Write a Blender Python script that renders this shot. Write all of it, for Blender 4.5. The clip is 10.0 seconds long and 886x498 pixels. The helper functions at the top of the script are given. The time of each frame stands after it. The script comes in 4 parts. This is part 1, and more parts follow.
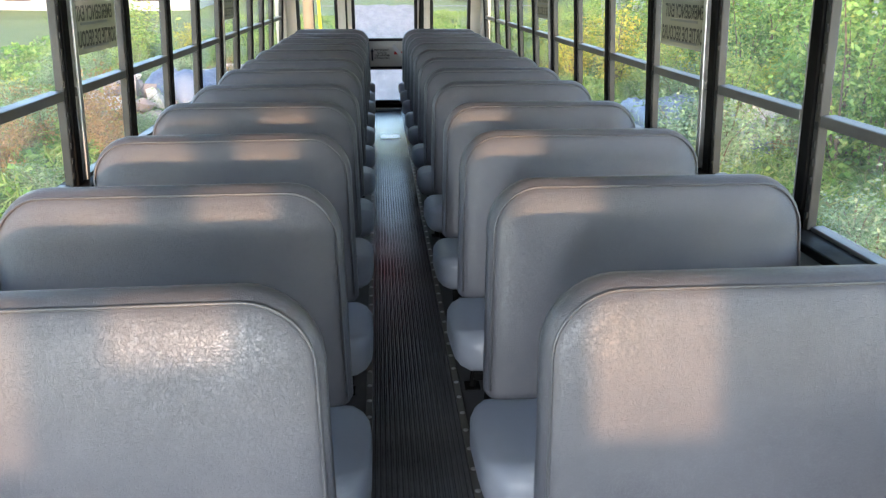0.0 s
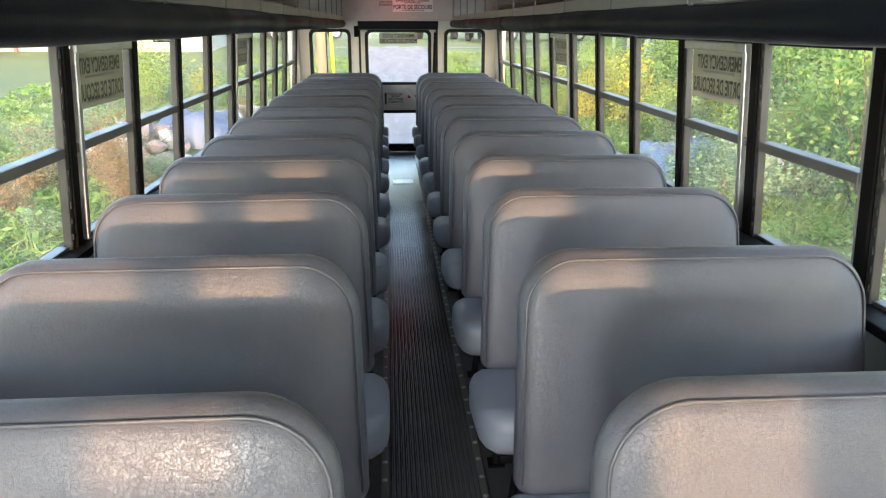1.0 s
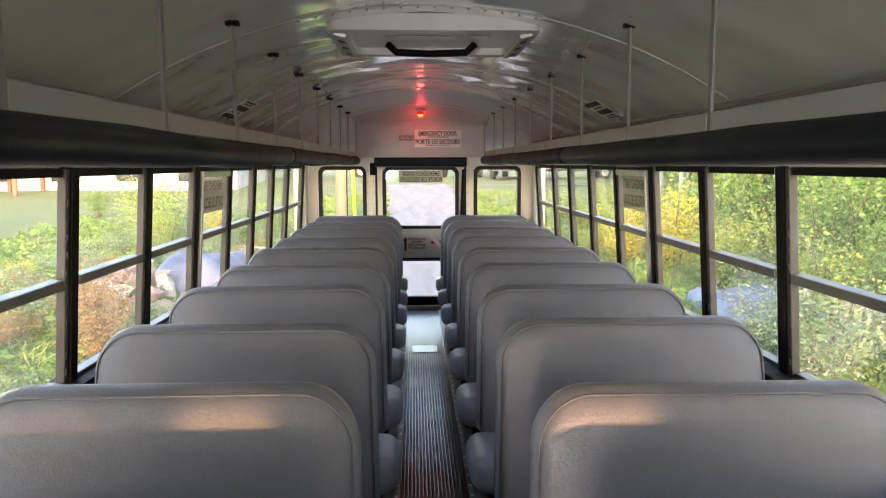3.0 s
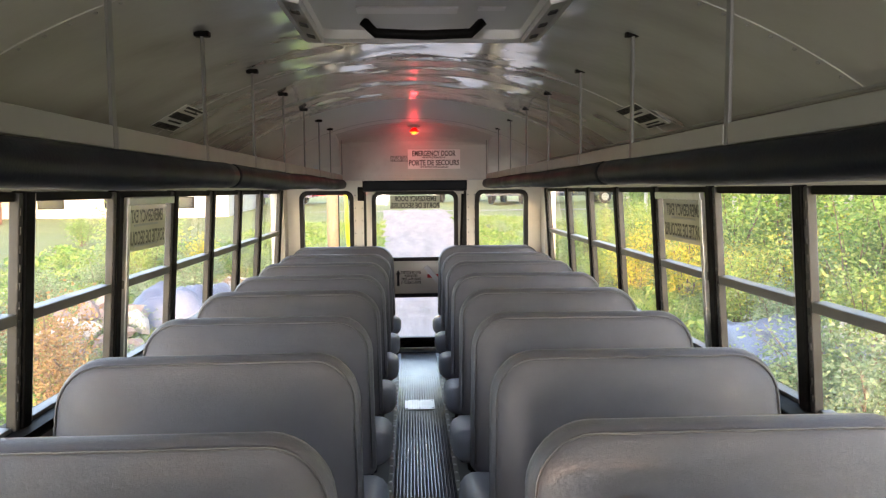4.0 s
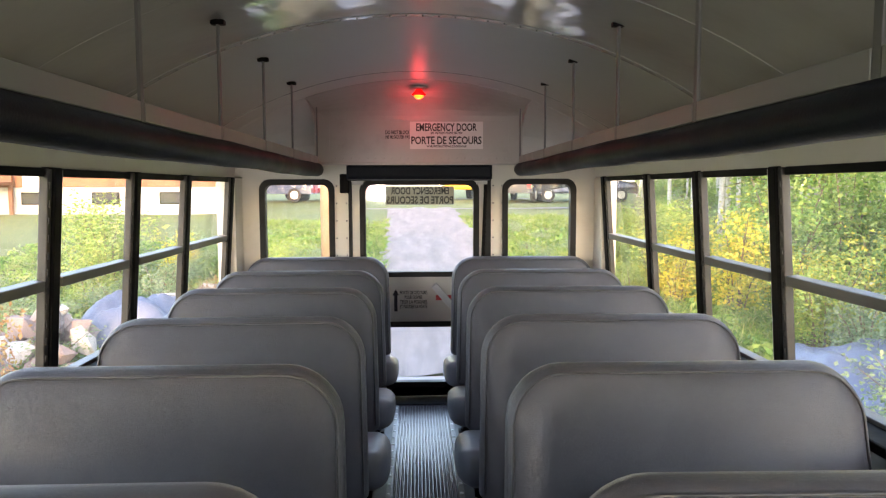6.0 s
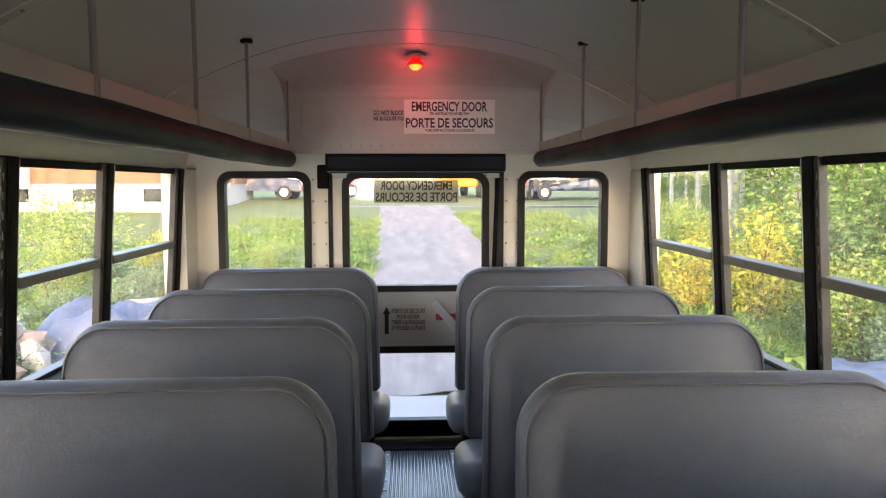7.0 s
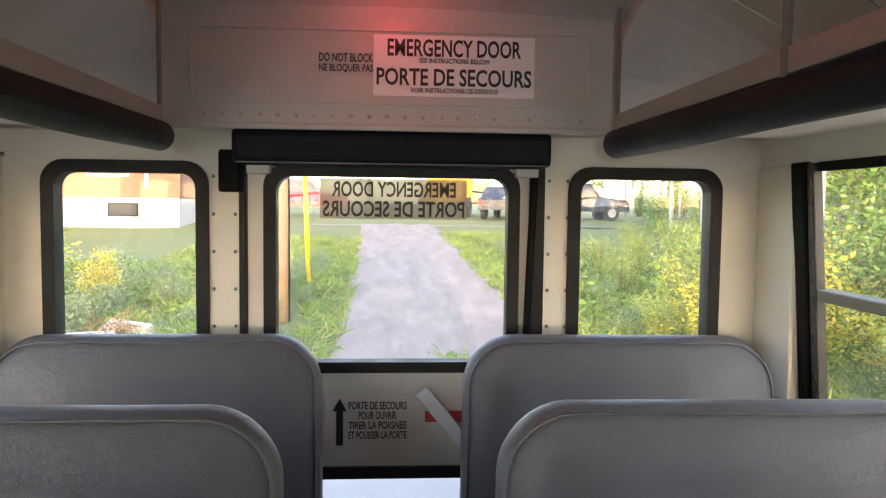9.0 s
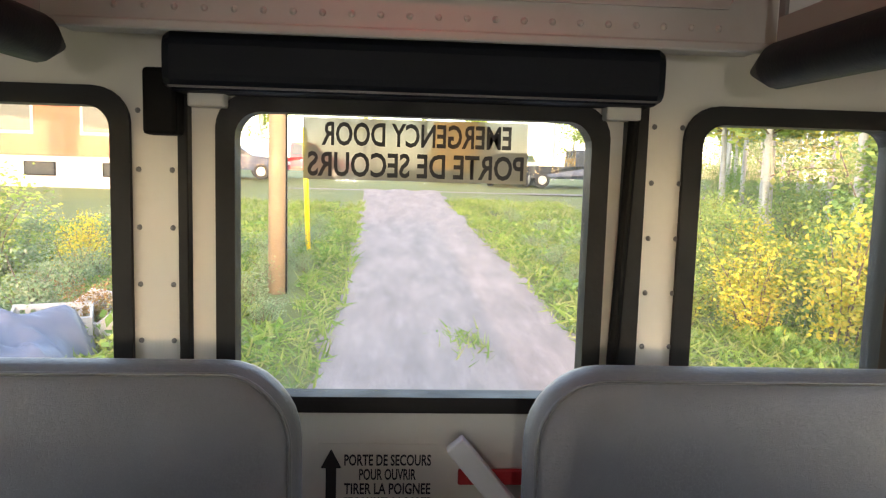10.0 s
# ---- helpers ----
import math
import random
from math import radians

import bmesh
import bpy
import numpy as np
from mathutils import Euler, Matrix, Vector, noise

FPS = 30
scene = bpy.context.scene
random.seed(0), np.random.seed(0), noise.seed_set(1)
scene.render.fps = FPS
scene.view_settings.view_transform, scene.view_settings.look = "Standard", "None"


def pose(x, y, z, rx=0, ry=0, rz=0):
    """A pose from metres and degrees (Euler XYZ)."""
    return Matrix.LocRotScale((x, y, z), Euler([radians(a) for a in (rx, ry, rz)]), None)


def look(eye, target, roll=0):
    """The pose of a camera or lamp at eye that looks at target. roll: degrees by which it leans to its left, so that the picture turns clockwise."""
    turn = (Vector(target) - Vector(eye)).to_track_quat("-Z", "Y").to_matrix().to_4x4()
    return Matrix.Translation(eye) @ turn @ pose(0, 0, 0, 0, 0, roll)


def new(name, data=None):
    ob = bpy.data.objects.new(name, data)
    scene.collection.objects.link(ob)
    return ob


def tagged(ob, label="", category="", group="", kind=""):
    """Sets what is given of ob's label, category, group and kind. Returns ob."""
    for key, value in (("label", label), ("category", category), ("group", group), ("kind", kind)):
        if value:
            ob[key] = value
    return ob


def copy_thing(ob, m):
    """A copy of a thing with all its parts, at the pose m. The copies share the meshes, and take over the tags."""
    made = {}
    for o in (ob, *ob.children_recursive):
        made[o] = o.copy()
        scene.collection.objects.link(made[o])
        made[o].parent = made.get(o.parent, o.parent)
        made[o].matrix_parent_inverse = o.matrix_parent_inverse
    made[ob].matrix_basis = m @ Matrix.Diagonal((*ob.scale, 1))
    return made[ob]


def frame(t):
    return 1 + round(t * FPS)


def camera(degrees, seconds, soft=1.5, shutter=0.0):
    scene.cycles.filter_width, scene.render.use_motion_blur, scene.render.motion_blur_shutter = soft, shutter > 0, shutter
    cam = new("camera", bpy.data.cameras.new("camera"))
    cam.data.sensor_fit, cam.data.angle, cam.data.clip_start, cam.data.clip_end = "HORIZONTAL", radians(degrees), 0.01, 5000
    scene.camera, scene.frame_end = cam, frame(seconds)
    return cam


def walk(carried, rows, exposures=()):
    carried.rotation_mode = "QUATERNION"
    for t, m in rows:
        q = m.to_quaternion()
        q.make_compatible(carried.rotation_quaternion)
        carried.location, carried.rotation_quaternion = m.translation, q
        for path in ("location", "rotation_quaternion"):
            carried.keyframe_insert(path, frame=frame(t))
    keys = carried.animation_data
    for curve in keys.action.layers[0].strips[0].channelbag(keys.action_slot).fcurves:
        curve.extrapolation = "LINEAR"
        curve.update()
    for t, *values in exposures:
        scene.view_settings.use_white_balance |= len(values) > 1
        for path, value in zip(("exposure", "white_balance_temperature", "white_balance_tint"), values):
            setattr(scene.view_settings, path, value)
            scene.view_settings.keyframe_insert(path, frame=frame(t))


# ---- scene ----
cam = camera(62.8, 10.0, soft=1.25)
PATH = [
    (0, (-0.066, -0.332, 1.493), (0.096, 1.54, 0.806), 0.1),
    (0.5, (-0.081, -0.272, 1.512), (0.072, 1.613, 0.862), -0.0),
    (1, (-0.093, -0.124, 1.528), (0.045, 1.782, 0.938), 0.1),
    (1.5, (-0.04, 0.16, 1.523), (0.063, 2.097, 1.035), 0.1),
    (2, (-0.077, 0.547, 1.494), (-0.012, 2.513, 1.134), 0.2),
    (2.5, (-0.056, 0.947, 1.497), (0.016, 2.927, 1.222), 0.2),
    (3.8, (-0.039, 2.041, 1.508), (0.045, 4.031, 1.326), -0.6),
    (4, (-0.015, 2.224, 1.489), (0.071, 4.215, 1.325), -0.5),
    (4.5, (-0.019, 2.681, 1.495), (0.066, 4.674, 1.346), -0.5),
    (5, (-0.032, 3.166, 1.487), (0.055, 5.16, 1.355), -0.4),
    (5.5, (0.006, 3.617, 1.454), (0.074, 5.61, 1.301), -0.2),
    (7, (-0.01, 4.987, 1.409), (0.079, 6.977, 1.233), -0.1),
    (7.5, (-0.04, 5.391, 1.435), (0.063, 7.381, 1.264), -0.1),
    (8, (0.035, 5.814, 1.377), (0.138, 7.808, 1.258), 0.1),
    (8.5, (0.015, 6.223, 1.374), (0.138, 8.216, 1.258), 0.2),
    (9, (0.024, 6.641, 1.361), (0.158, 8.633, 1.238), 0.7),
    (9.5, (0.029, 7.067, 1.351), (0.173, 9.056, 1.203), 1.1),
    (10, (-0.016, 7.421, 1.337), (0.113, 9.406, 1.122), 1.6),
]
walk(cam, [(t, look(e, g, r)) for t, e, g, r in PATH], [(0.0, 2.95, 6300, 8), (1.0, 3.12, 6800, 9), (1.5, 3.3, 6900, 10), (2.0, 3.24, 7400, 13), (3.8, 3.36, 7700, 18), (7.0, 3.13, 7400, 18), (8.5, 3.1, 7400, 18), (10.0, 2.98, 8000, 16)])

# ---- daylight ----
world = bpy.data.worlds.new("sky")
scene.world = world
world.use_nodes = True
wn = world.node_tree.nodes
sky = wn.new("ShaderNodeTexSky")
sky.sky_type, sky.sun_disc = "NISHITA", False
sky.sun_elevation, sky.sun_rotation = radians(24), radians(180)
wn["Background"].inputs[1].default_value = 0.15
world.node_tree.links.new(sky.outputs[0], wn["Background"].inputs[0])
sun = new("sun", bpy.data.lights.new("sun", "SUN"))
sun.data.energy, sun.data.angle, sun.data.color = 0.72, radians(1.0), (1.0, 0.58, 0.30)
sun.matrix_world = look((0, 0, 6), (-0.02, 1.0, 6 - 0.125))

# unseen front openings, spaced to throw the sun patches onto the seats
SUN_OPENINGS = [(-1.12, -0.62), (-0.48, -0.27), (0.38, 0.62)]
# fill lamps added in these openings, standing in for sky light
for x0, x1 in SUN_OPENINGS:
    wl = new("windscreen_light", bpy.data.lights.new("windscreen_light", "AREA"))
    wl.data.shape, wl.data.size, wl.data.size_y = "RECTANGLE", x1 - x0, 0.54
    wl.data.energy, wl.data.color = (38.0 if x1 < -0.5 else 5.0) * (x1 - x0), (0.90, 0.94, 1.0)
    wl.matrix_world = look(((x0 + x1) / 2, -2.66, 1.395), ((x0 + x1) / 2, 0.0, 1.30))


# fill lamps added inside the side windows to brighten ceiling and seats
for s in (-1, 1):
    sl = new("window_light", bpy.data.lights.new("window_light", "AREA"))
    sl.data.shape, sl.data.size, sl.data.size_y = "RECTANGLE", 10.4, 0.60
    sl.data.energy, sl.data.color = 1.0 + 0.3 * s, (1.0, 0.98, 0.93)
    sl.matrix_world = look((s * 1.16, 3.45, 1.12), (0.0, 3.45, 1.75))


# ---- materials ----
def ramp_mix(nt, fac, a, b):
    mix = nt.nodes.new("ShaderNodeMix")
    mix.data_type = "RGBA"
    nt.links.new(fac, mix.inputs[0])
    for i, c in ((6, a), (7, b)):
        if isinstance(c, tuple):
            mix.inputs[i].default_value = (*c, 1)
        else:
            nt.links.new(c, mix.inputs[i])
    return mix.outputs[2]


def noise_tex(nt, co, scale, detail=4.0, rough=0.55):
    n = nt.nodes.new("ShaderNodeTexNoise")
    n.inputs["Scale"].default_value, n.inputs["Detail"].default_value = scale, detail
    n.inputs["Roughness"].default_value = rough
    nt.links.new(co, n.inputs["Vector"])
    return n.outputs[0]


def maprange(nt, v, a, b, c, d):
    m = nt.nodes.new("ShaderNodeMapRange")
    for i, x in enumerate((a, b, c, d)):
        m.inputs[i + 1].default_value = x
    nt.links.new(v, m.inputs[0])
    return m.outputs[0]


def surf(name, ca, cb, rough=0.5, rvar=0.1, metal=0.0, big=3.0, fine=40.0, bump=0.15, bscale=80.0, dirt=None, rand=0.0, crack=0.0, swell=0.0, coat=0.0, spec=0.5, folds=0.0, along=1.0):
    """A worn surface: two colours mixed by noise at two scales, uneven gloss and fine relief."""
    m = bpy.data.materials.new(name)
    m.use_nodes = True
    nt = m.node_tree
    bs = nt.nodes["Principled BSDF"]
    co = nt.nodes.new("ShaderNodeTexCoord").outputs["Object"]
    if along != 1.0:
        mul = nt.nodes.new("ShaderNodeVectorMath")
        mul.operation = "MULTIPLY"
        mul.inputs[1].default_value = (1.0, along, 1.0)
        nt.links.new(co, mul.inputs[0])
        co = mul.outputs[0]
    if rand:
        info = nt.nodes.new("ShaderNodeObjectInfo")
        add = nt.nodes.new("ShaderNodeVectorMath")
        add.operation = "ADD"
        sc = nt.nodes.new("ShaderNodeMath")
        sc.operation = "MULTIPLY"
        sc.inputs[1].default_value = 37.0
        nt.links.new(info.outputs["Random"], sc.inputs[0])
        nt.links.new(co, add.inputs[0])
        nt.links.new(sc.outputs[0], add.inputs[1])
        co = add.outputs[0]
    a = noise_tex(nt, co, big)
    b = noise_tex(nt, co, fine)
    mx = nt.nodes.new("ShaderNodeMath")
    mx.operation = "MULTIPLY_ADD"
    mx.inputs[1].default_value = 0.35
    nt.links.new(b, mx.inputs[0])
    nt.links.new(maprange(nt, a, 0.3, 0.7, 0.0, 0.65), mx.inputs[2])
    col = ramp_mix(nt, mx.outputs[0], ca, cb)
    if dirt:
        d = noise_tex(nt, co, big * 2.3, 6.0, 0.7)
        col = ramp_mix(nt, maprange(nt, d, 0.52, 0.78, 0.0, 0.55), col, dirt)
    if rand:
        hs = nt.nodes.new("ShaderNodeHueSaturation")
        nt.links.new(maprange(nt, info.outputs["Random"], 0, 1, 1 - rand, 1 + rand), hs.inputs["Value"])
        nt.links.new(col, hs.inputs["Color"])
        col = hs.outputs[0]
    nt.links.new(col, bs.inputs["Base Color"])
    nt.links.new(maprange(nt, a, 0.3, 0.7, rough - rvar, rough + rvar), bs.inputs["Roughness"])
    bs.inputs["Metallic"].default_value = metal
    bs.inputs["Specular IOR Level"].default_value = spec
    bs.inputs["Coat Weight"].default_value = coat
    bs.inputs["Coat Roughness"].default_value = 0.06
    normal = None
    layers = [(noise_tex(nt, co, bscale, 3.0), bump, 0.004)]
    if crack:
        for sc, st in ((60.0, crack * 0.6), (150.0, crack)):
            n1 = noise_tex(nt, co, sc, 5.0, 0.6)
            ab = nt.nodes.new("ShaderNodeMath")
            ab.operation = "SUBTRACT"
            ab.inputs[1].default_value = 0.5
            nt.links.new(n1, ab.inputs[0])
            ab2 = nt.nodes.new("ShaderNodeMath")
            ab2.operation = "ABSOLUTE"
            nt.links.new(ab.outputs[0], ab2.inputs[0])
            layers.append((maprange(nt, ab2.outputs[0], 0.0, 0.035, 0.0, 1.0), st, 0.0015))
    if swell:
        layers.append((noise_tex(nt, co, 2.2, 1.0), swell, 0.05))
    if folds:
        layers.append((noise_tex(nt, co, 8.0, 2.0), folds, 0.012))
    for h, strength, dist in layers:
        bp = nt.nodes.new("ShaderNodeBump")
        bp.inputs["Strength"].default_value, bp.inputs["Distance"].default_value = strength, dist
        nt.links.new(h, bp.inputs["Height"])
        if normal:
            nt.links.new(normal, bp.inputs["Normal"])
        normal = bp.outputs[0]
    nt.links.new(normal, bs.inputs["Normal"])
    return m


def plain(name, c, rough=0.5, metal=0.0, emit=0.0, alpha=1.0, trans=0.0):
    m = bpy.data.materials.new(name)
    m.use_nodes = True
    bs = m.node_tree.nodes["Principled BSDF"]
    bs.inputs["Base Color"].default_value = (*c, 1)
    bs.inputs["Roughness"].default_value, bs.inputs["Metallic"].default_value = rough, metal
    bs.inputs["Alpha"].default_value = alpha
    bs.inputs["Transmission Weight"].default_value = trans
    if emit:
        bs.inputs["Emission Color"].default_value = (*c, 1)
        bs.inputs["Emission Strength"].default_value = emit
    return m


def pane_glass(name, tint, haze):
    """Thin flat glass: mostly clear, with a light-spreading film of dust and a Fresnel gloss."""
    m = bpy.data.materials.new(name)
    m.use_nodes = True
    nt = m.node_tree
    nt.nodes.clear()
    out = nt.nodes.new("ShaderNodeOutputMaterial")
    clear = nt.nodes.new("ShaderNodeBsdfTransparent")
    clear.inputs[0].default_value = (*tint, 1)
    gloss = nt.nodes.new("ShaderNodeBsdfGlossy")
    gloss.inputs["Roughness"].default_value = 0.03
    # dust film made translucent, which also spreads added daylight onto the ceiling
    dust = nt.nodes.new("ShaderNodeBsdfTranslucent")
    dust.inputs[0].default_value = (0.9, 0.9, 0.87, 1)
    lw = nt.nodes.new("ShaderNodeLayerWeight")
    lw.inputs[0].default_value = 0.5
    pw = nt.nodes.new("ShaderNodeMath")
    pw.operation = "POWER"
    pw.inputs[1].default_value = 4.0
    nt.links.new(lw.outputs["Facing"], pw.inputs[0])
    sheen = maprange(nt, pw.outputs[0], 0.0, 1.0, 0.02, 0.35)
    co = nt.nodes.new("ShaderNodeTexCoord").outputs["Object"]
    film = maprange(nt, noise_tex(nt, co, 4.0, 5.0, 0.65), 0.35, 0.75, haze * 0.4, haze * 1.6)
    m1, m2 = nt.nodes.new("ShaderNodeMixShader"), nt.nodes.new("ShaderNodeMixShader")
    nt.links.new(film, m1.inputs[0])
    nt.links.new(clear.outputs[0], m1.inputs[1])
    nt.links.new(dust.outputs[0], m1.inputs[2])
    nt.links.new(sheen, m2.inputs[0])
    nt.links.new(m1.outputs[0], m2.inputs[1])
    nt.links.new(gloss.outputs[0], m2.inputs[2])
    nt.links.new(m2.outputs[0], out.inputs[0])
    return m


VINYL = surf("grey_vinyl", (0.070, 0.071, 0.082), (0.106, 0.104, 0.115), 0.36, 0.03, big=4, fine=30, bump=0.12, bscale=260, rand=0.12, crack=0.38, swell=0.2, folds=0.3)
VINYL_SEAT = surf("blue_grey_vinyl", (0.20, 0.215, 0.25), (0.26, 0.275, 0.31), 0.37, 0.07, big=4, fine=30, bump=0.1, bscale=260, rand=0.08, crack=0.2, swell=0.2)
PIPING = surf("piping_vinyl", (0.065, 0.065, 0.07), (0.10, 0.10, 0.105), 0.38, big=9, bump=0.2, bscale=200)
PAD = surf("navy_pad_vinyl", (0.006, 0.008, 0.013), (0.011, 0.014, 0.02), 0.5, 0.08, big=4, bump=0.15, bscale=150, swell=0.2, spec=0.16)
BLACK = surf("black_paint", (0.004, 0.004, 0.004), (0.008, 0.0075, 0.0075), 0.55, 0.1, big=6, bump=0.1, spec=0.08)
GASKET = surf("black_rubber_gasket", (0.004, 0.004, 0.004), (0.009, 0.009, 0.009), 0.55, big=8, bump=0.15, spec=0.3)
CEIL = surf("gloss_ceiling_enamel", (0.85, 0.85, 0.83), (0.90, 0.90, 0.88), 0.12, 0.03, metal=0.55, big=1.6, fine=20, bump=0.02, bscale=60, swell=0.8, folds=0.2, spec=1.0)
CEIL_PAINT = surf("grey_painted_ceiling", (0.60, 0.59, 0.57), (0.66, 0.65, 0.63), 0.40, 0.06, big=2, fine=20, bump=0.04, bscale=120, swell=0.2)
HOUSING = surf("grey_bulkhead_enamel", (0.47, 0.46, 0.435), (0.53, 0.52, 0.49), 0.38, 0.08, big=2.5, fine=25, bump=0.05, bscale=120, dirt=(0.38, 0.35, 0.32))
ENAMEL = surf("cream_enamel", (0.61, 0.58, 0.51), (0.67, 0.64, 0.57), 0.36, 0.06, big=2.5, fine=25, bump=0.05, bscale=120, dirt=(0.56, 0.52, 0.45))
GREYWALL = surf("grey_wall_panel", (0.16, 0.16, 0.16), (0.22, 0.22, 0.215), 0.45, big=3, bump=0.1)
ALU = surf("brushed_aluminium", (0.55, 0.55, 0.54), (0.68, 0.67, 0.65), 0.40, 0.1, metal=0.9, big=5, fine=60, bump=0.08, bscale=200, dirt=(0.30, 0.28, 0.25))
FADED = plain("faded_print", (0.05, 0.048, 0.042), 0.6)
DULL = surf("dull_grey_channel", (0.03, 0.029, 0.027), (0.055, 0.053, 0.048), 0.45, 0.1, metal=0.3, big=6, fine=50, bump=0.08, bscale=200)
BRONZE = surf("dull_window_aluminium", (0.14, 0.135, 0.13), (0.22, 0.215, 0.20), 0.42, 0.1, metal=0.6, big=6, fine=50, bump=0.08, bscale=200)
STEEL = surf("painted_rod_grey", (0.31, 0.31, 0.295), (0.35, 0.345, 0.33), 0.40, metal=0.2, big=8, bump=0.05)
RUBBER = surf("ribbed_aisle_rubber", (0.065, 0.068, 0.075), (0.120, 0.122, 0.130), 0.235, 0.03, big=2.5, fine=30, bump=0.15, bscale=90, dirt=(0.12, 0.12, 0.118))
FLOORMAT = surf("dark_floor_rubber", (0.035, 0.037, 0.04), (0.07, 0.07, 0.072), 0.45, 0.1, big=3, fine=30, bump=0.2, bscale=70, dirt=(0.12, 0.11, 0.10))
PLASTIC = surf("off_white_plastic", (0.62, 0.62, 0.60), (0.70, 0.70, 0.68), 0.4, big=4, bump=0.05)
PAPER = surf("white_decal", (0.80, 0.79, 0.78), (0.84, 0.83, 0.82), 0.5, big=5, bump=0.03)
INK = plain("black_ink", (0.012, 0.012, 0.013), 0.5)
FILM = plain("yellowed_clear_film", (0.42, 0.40, 0.33), 0.6, alpha=0.72)
RED = surf("red_paint", (0.42, 0.012, 0.015), (0.5, 0.03, 0.03), 0.4, big=9)
GLASS = pane_glass("window_glass", (0.98, 0.985, 0.98), 0.022)
REDLENS = plain("red_lamp_lens", (1.0, 0.012, 0.012), 0.2, emit=0.10)
AMBER = plain("amber_bulb", (1.0, 0.30, 0.03), 0.3, emit=0.30)
GRASS_GROUND = surf("grassy_earth", (0.10, 0.13, 0.035), (0.17, 0.19, 0.06), 0.95, big=0.5, fine=6, bump=0.5, bscale=10, dirt=(0.16, 0.14, 0.07))
GRAVEL_PALE = surf("pale_crushed_stone", (0.30, 0.28, 0.27), (0.42, 0.395, 0.385), 0.95, big=1.1, fine=22, bump=0.9, bscale=40)
GRAVEL = surf("grey_gravel", (0.15, 0.125, 0.116), (0.32, 0.275, 0.257), 0.95, big=3.4, fine=22, bump=0.6, bscale=55, dirt=(0.36, 0.325, 0.31), along=0.2)


# ---- mesh helpers ----
def part(name, bm, material, parent=None, label="", smooth=False):
    me = bpy.data.meshes.new(name)
    bm.to_mesh(me)
    bm.free()
    me.materials.append(material)
    if smooth:
        me.polygons.foreach_set("use_smooth", [True] * len(me.polygons))
    ob = new(name, me)
    if parent:
        ob.parent = parent
    if label:
        tagged(ob, label)
    return ob


def box(bm, x0, x1, y0, y1, z0, z1, m=None, bevel=0.0):
    r = bmesh.ops.create_cube(bm, size=1)
    vs = r["verts"]
    for v in vs:
        v.co = Vector(((x0 + x1) / 2 + v.co.x * (x1 - x0), (y0 + y1) / 2 + v.co.y * (y1 - y0), (z0 + z1) / 2 + v.co.z * (z1 - z0)))
    if bevel:
        es = list({e for v in vs for e in v.link_edges})
        r = bmesh.ops.bevel(bm, geom=es, offset=bevel, segments=2, affect="EDGES", profile=0.5)
        vs = list({v for f in r["faces"] for v in f.verts} | {v for v in vs if v.is_valid})
    if m is not None:
        bmesh.ops.transform(bm, matrix=m, verts=[v for v in vs if v.is_valid])
    return bm


def boxed(*a, **k):
    return box(bmesh.new(), *a, **k)


def tube(bm, pts, radii, seg=10, caps=True):
    """A tube of rings along points."""
    pts = [Vector(p) for p in pts]
    if not hasattr(radii, "__len__"):
        radii = [radii] * len(pts)
    rings, side = [], None
    for i, p in enumerate(pts):
        d = (pts[min(i + 1, len(pts) - 1)] - pts[max(i - 1, 0)]).normalized()
        if side is None:
            side = d.orthogonal().normalized()
        side = (side - d * side.dot(d)).normalized()
        up = d.cross(side)
        rings.append([bm.verts.new(p + float(radii[i]) * (math.cos(2 * math.pi * k / seg) * side + math.sin(2 * math.pi * k / seg) * up)) for k in range(seg)])
    for a, b in zip(rings, rings[1:]):
        for k in range(seg):
            bm.faces.new((a[k], a[(k + 1) % seg], b[(k + 1) % seg], b[k]))
    if caps:
        bm.faces.new(rings[0][::-1])
        bm.faces.new(rings[-1])
    return bm


def rounded(x0, x1, z0, z1, rt, rb, n=6):
    """Outline of a rectangle with rounded top and bottom corners, anticlockwise from below left."""
    out = []
    for cx, cz, r, a0 in ((x1 - rb, z0 + rb, rb, -90), (x1 - rt, z1 - rt, rt, 0), (x0 + rt, z1 - rt, rt, 90), (x0 + rb, z0 + rb, rb, 180)):
        for i in range(n + 1):
            a = radians(a0 + 90 * i / n)
            out.append((cx + r * math.cos(a), cz + r * math.sin(a)))
    return out


def loft(bm, rings, cap=True):
    vr = [[bm.verts.new(p) for p in ring] for ring in rings]
    for a, b in zip(vr, vr[1:]):
        n = len(a)
        for k in range(n):
            bm.faces.new((a[k], a[(k + 1) % n], b[(k + 1) % n], b[k]))
    if cap:
        bm.faces.new(vr[0][::-1])
        bm.faces.new(vr[-1])
    bmesh.ops.recalc_face_normals(bm, faces=bm.faces)
    return bm


def frame_ring(bm, outer, inner, y0, y1):
    """A frame between two outlines (x, z) of equal length, from depth y0 to y1."""
    a = [bm.verts.new((x, y0, z)) for x, z in outer]
    b = [bm.verts.new((x, y0, z)) for x, z in inner]
    c = [bm.verts.new((x, y1, z)) for x, z in inner]
    d = [bm.verts.new((x, y1, z)) for x, z in outer]
    n = len(a)
    for p, q in ((a, b), (b, c), (c, d), (d, a)):
        for k in range(n):
            bm.faces.new((p[k], p[(k + 1) % n], q[(k + 1) % n], q[k]))
    bmesh.ops.recalc_face_normals(bm, faces=bm.faces)
    return bm


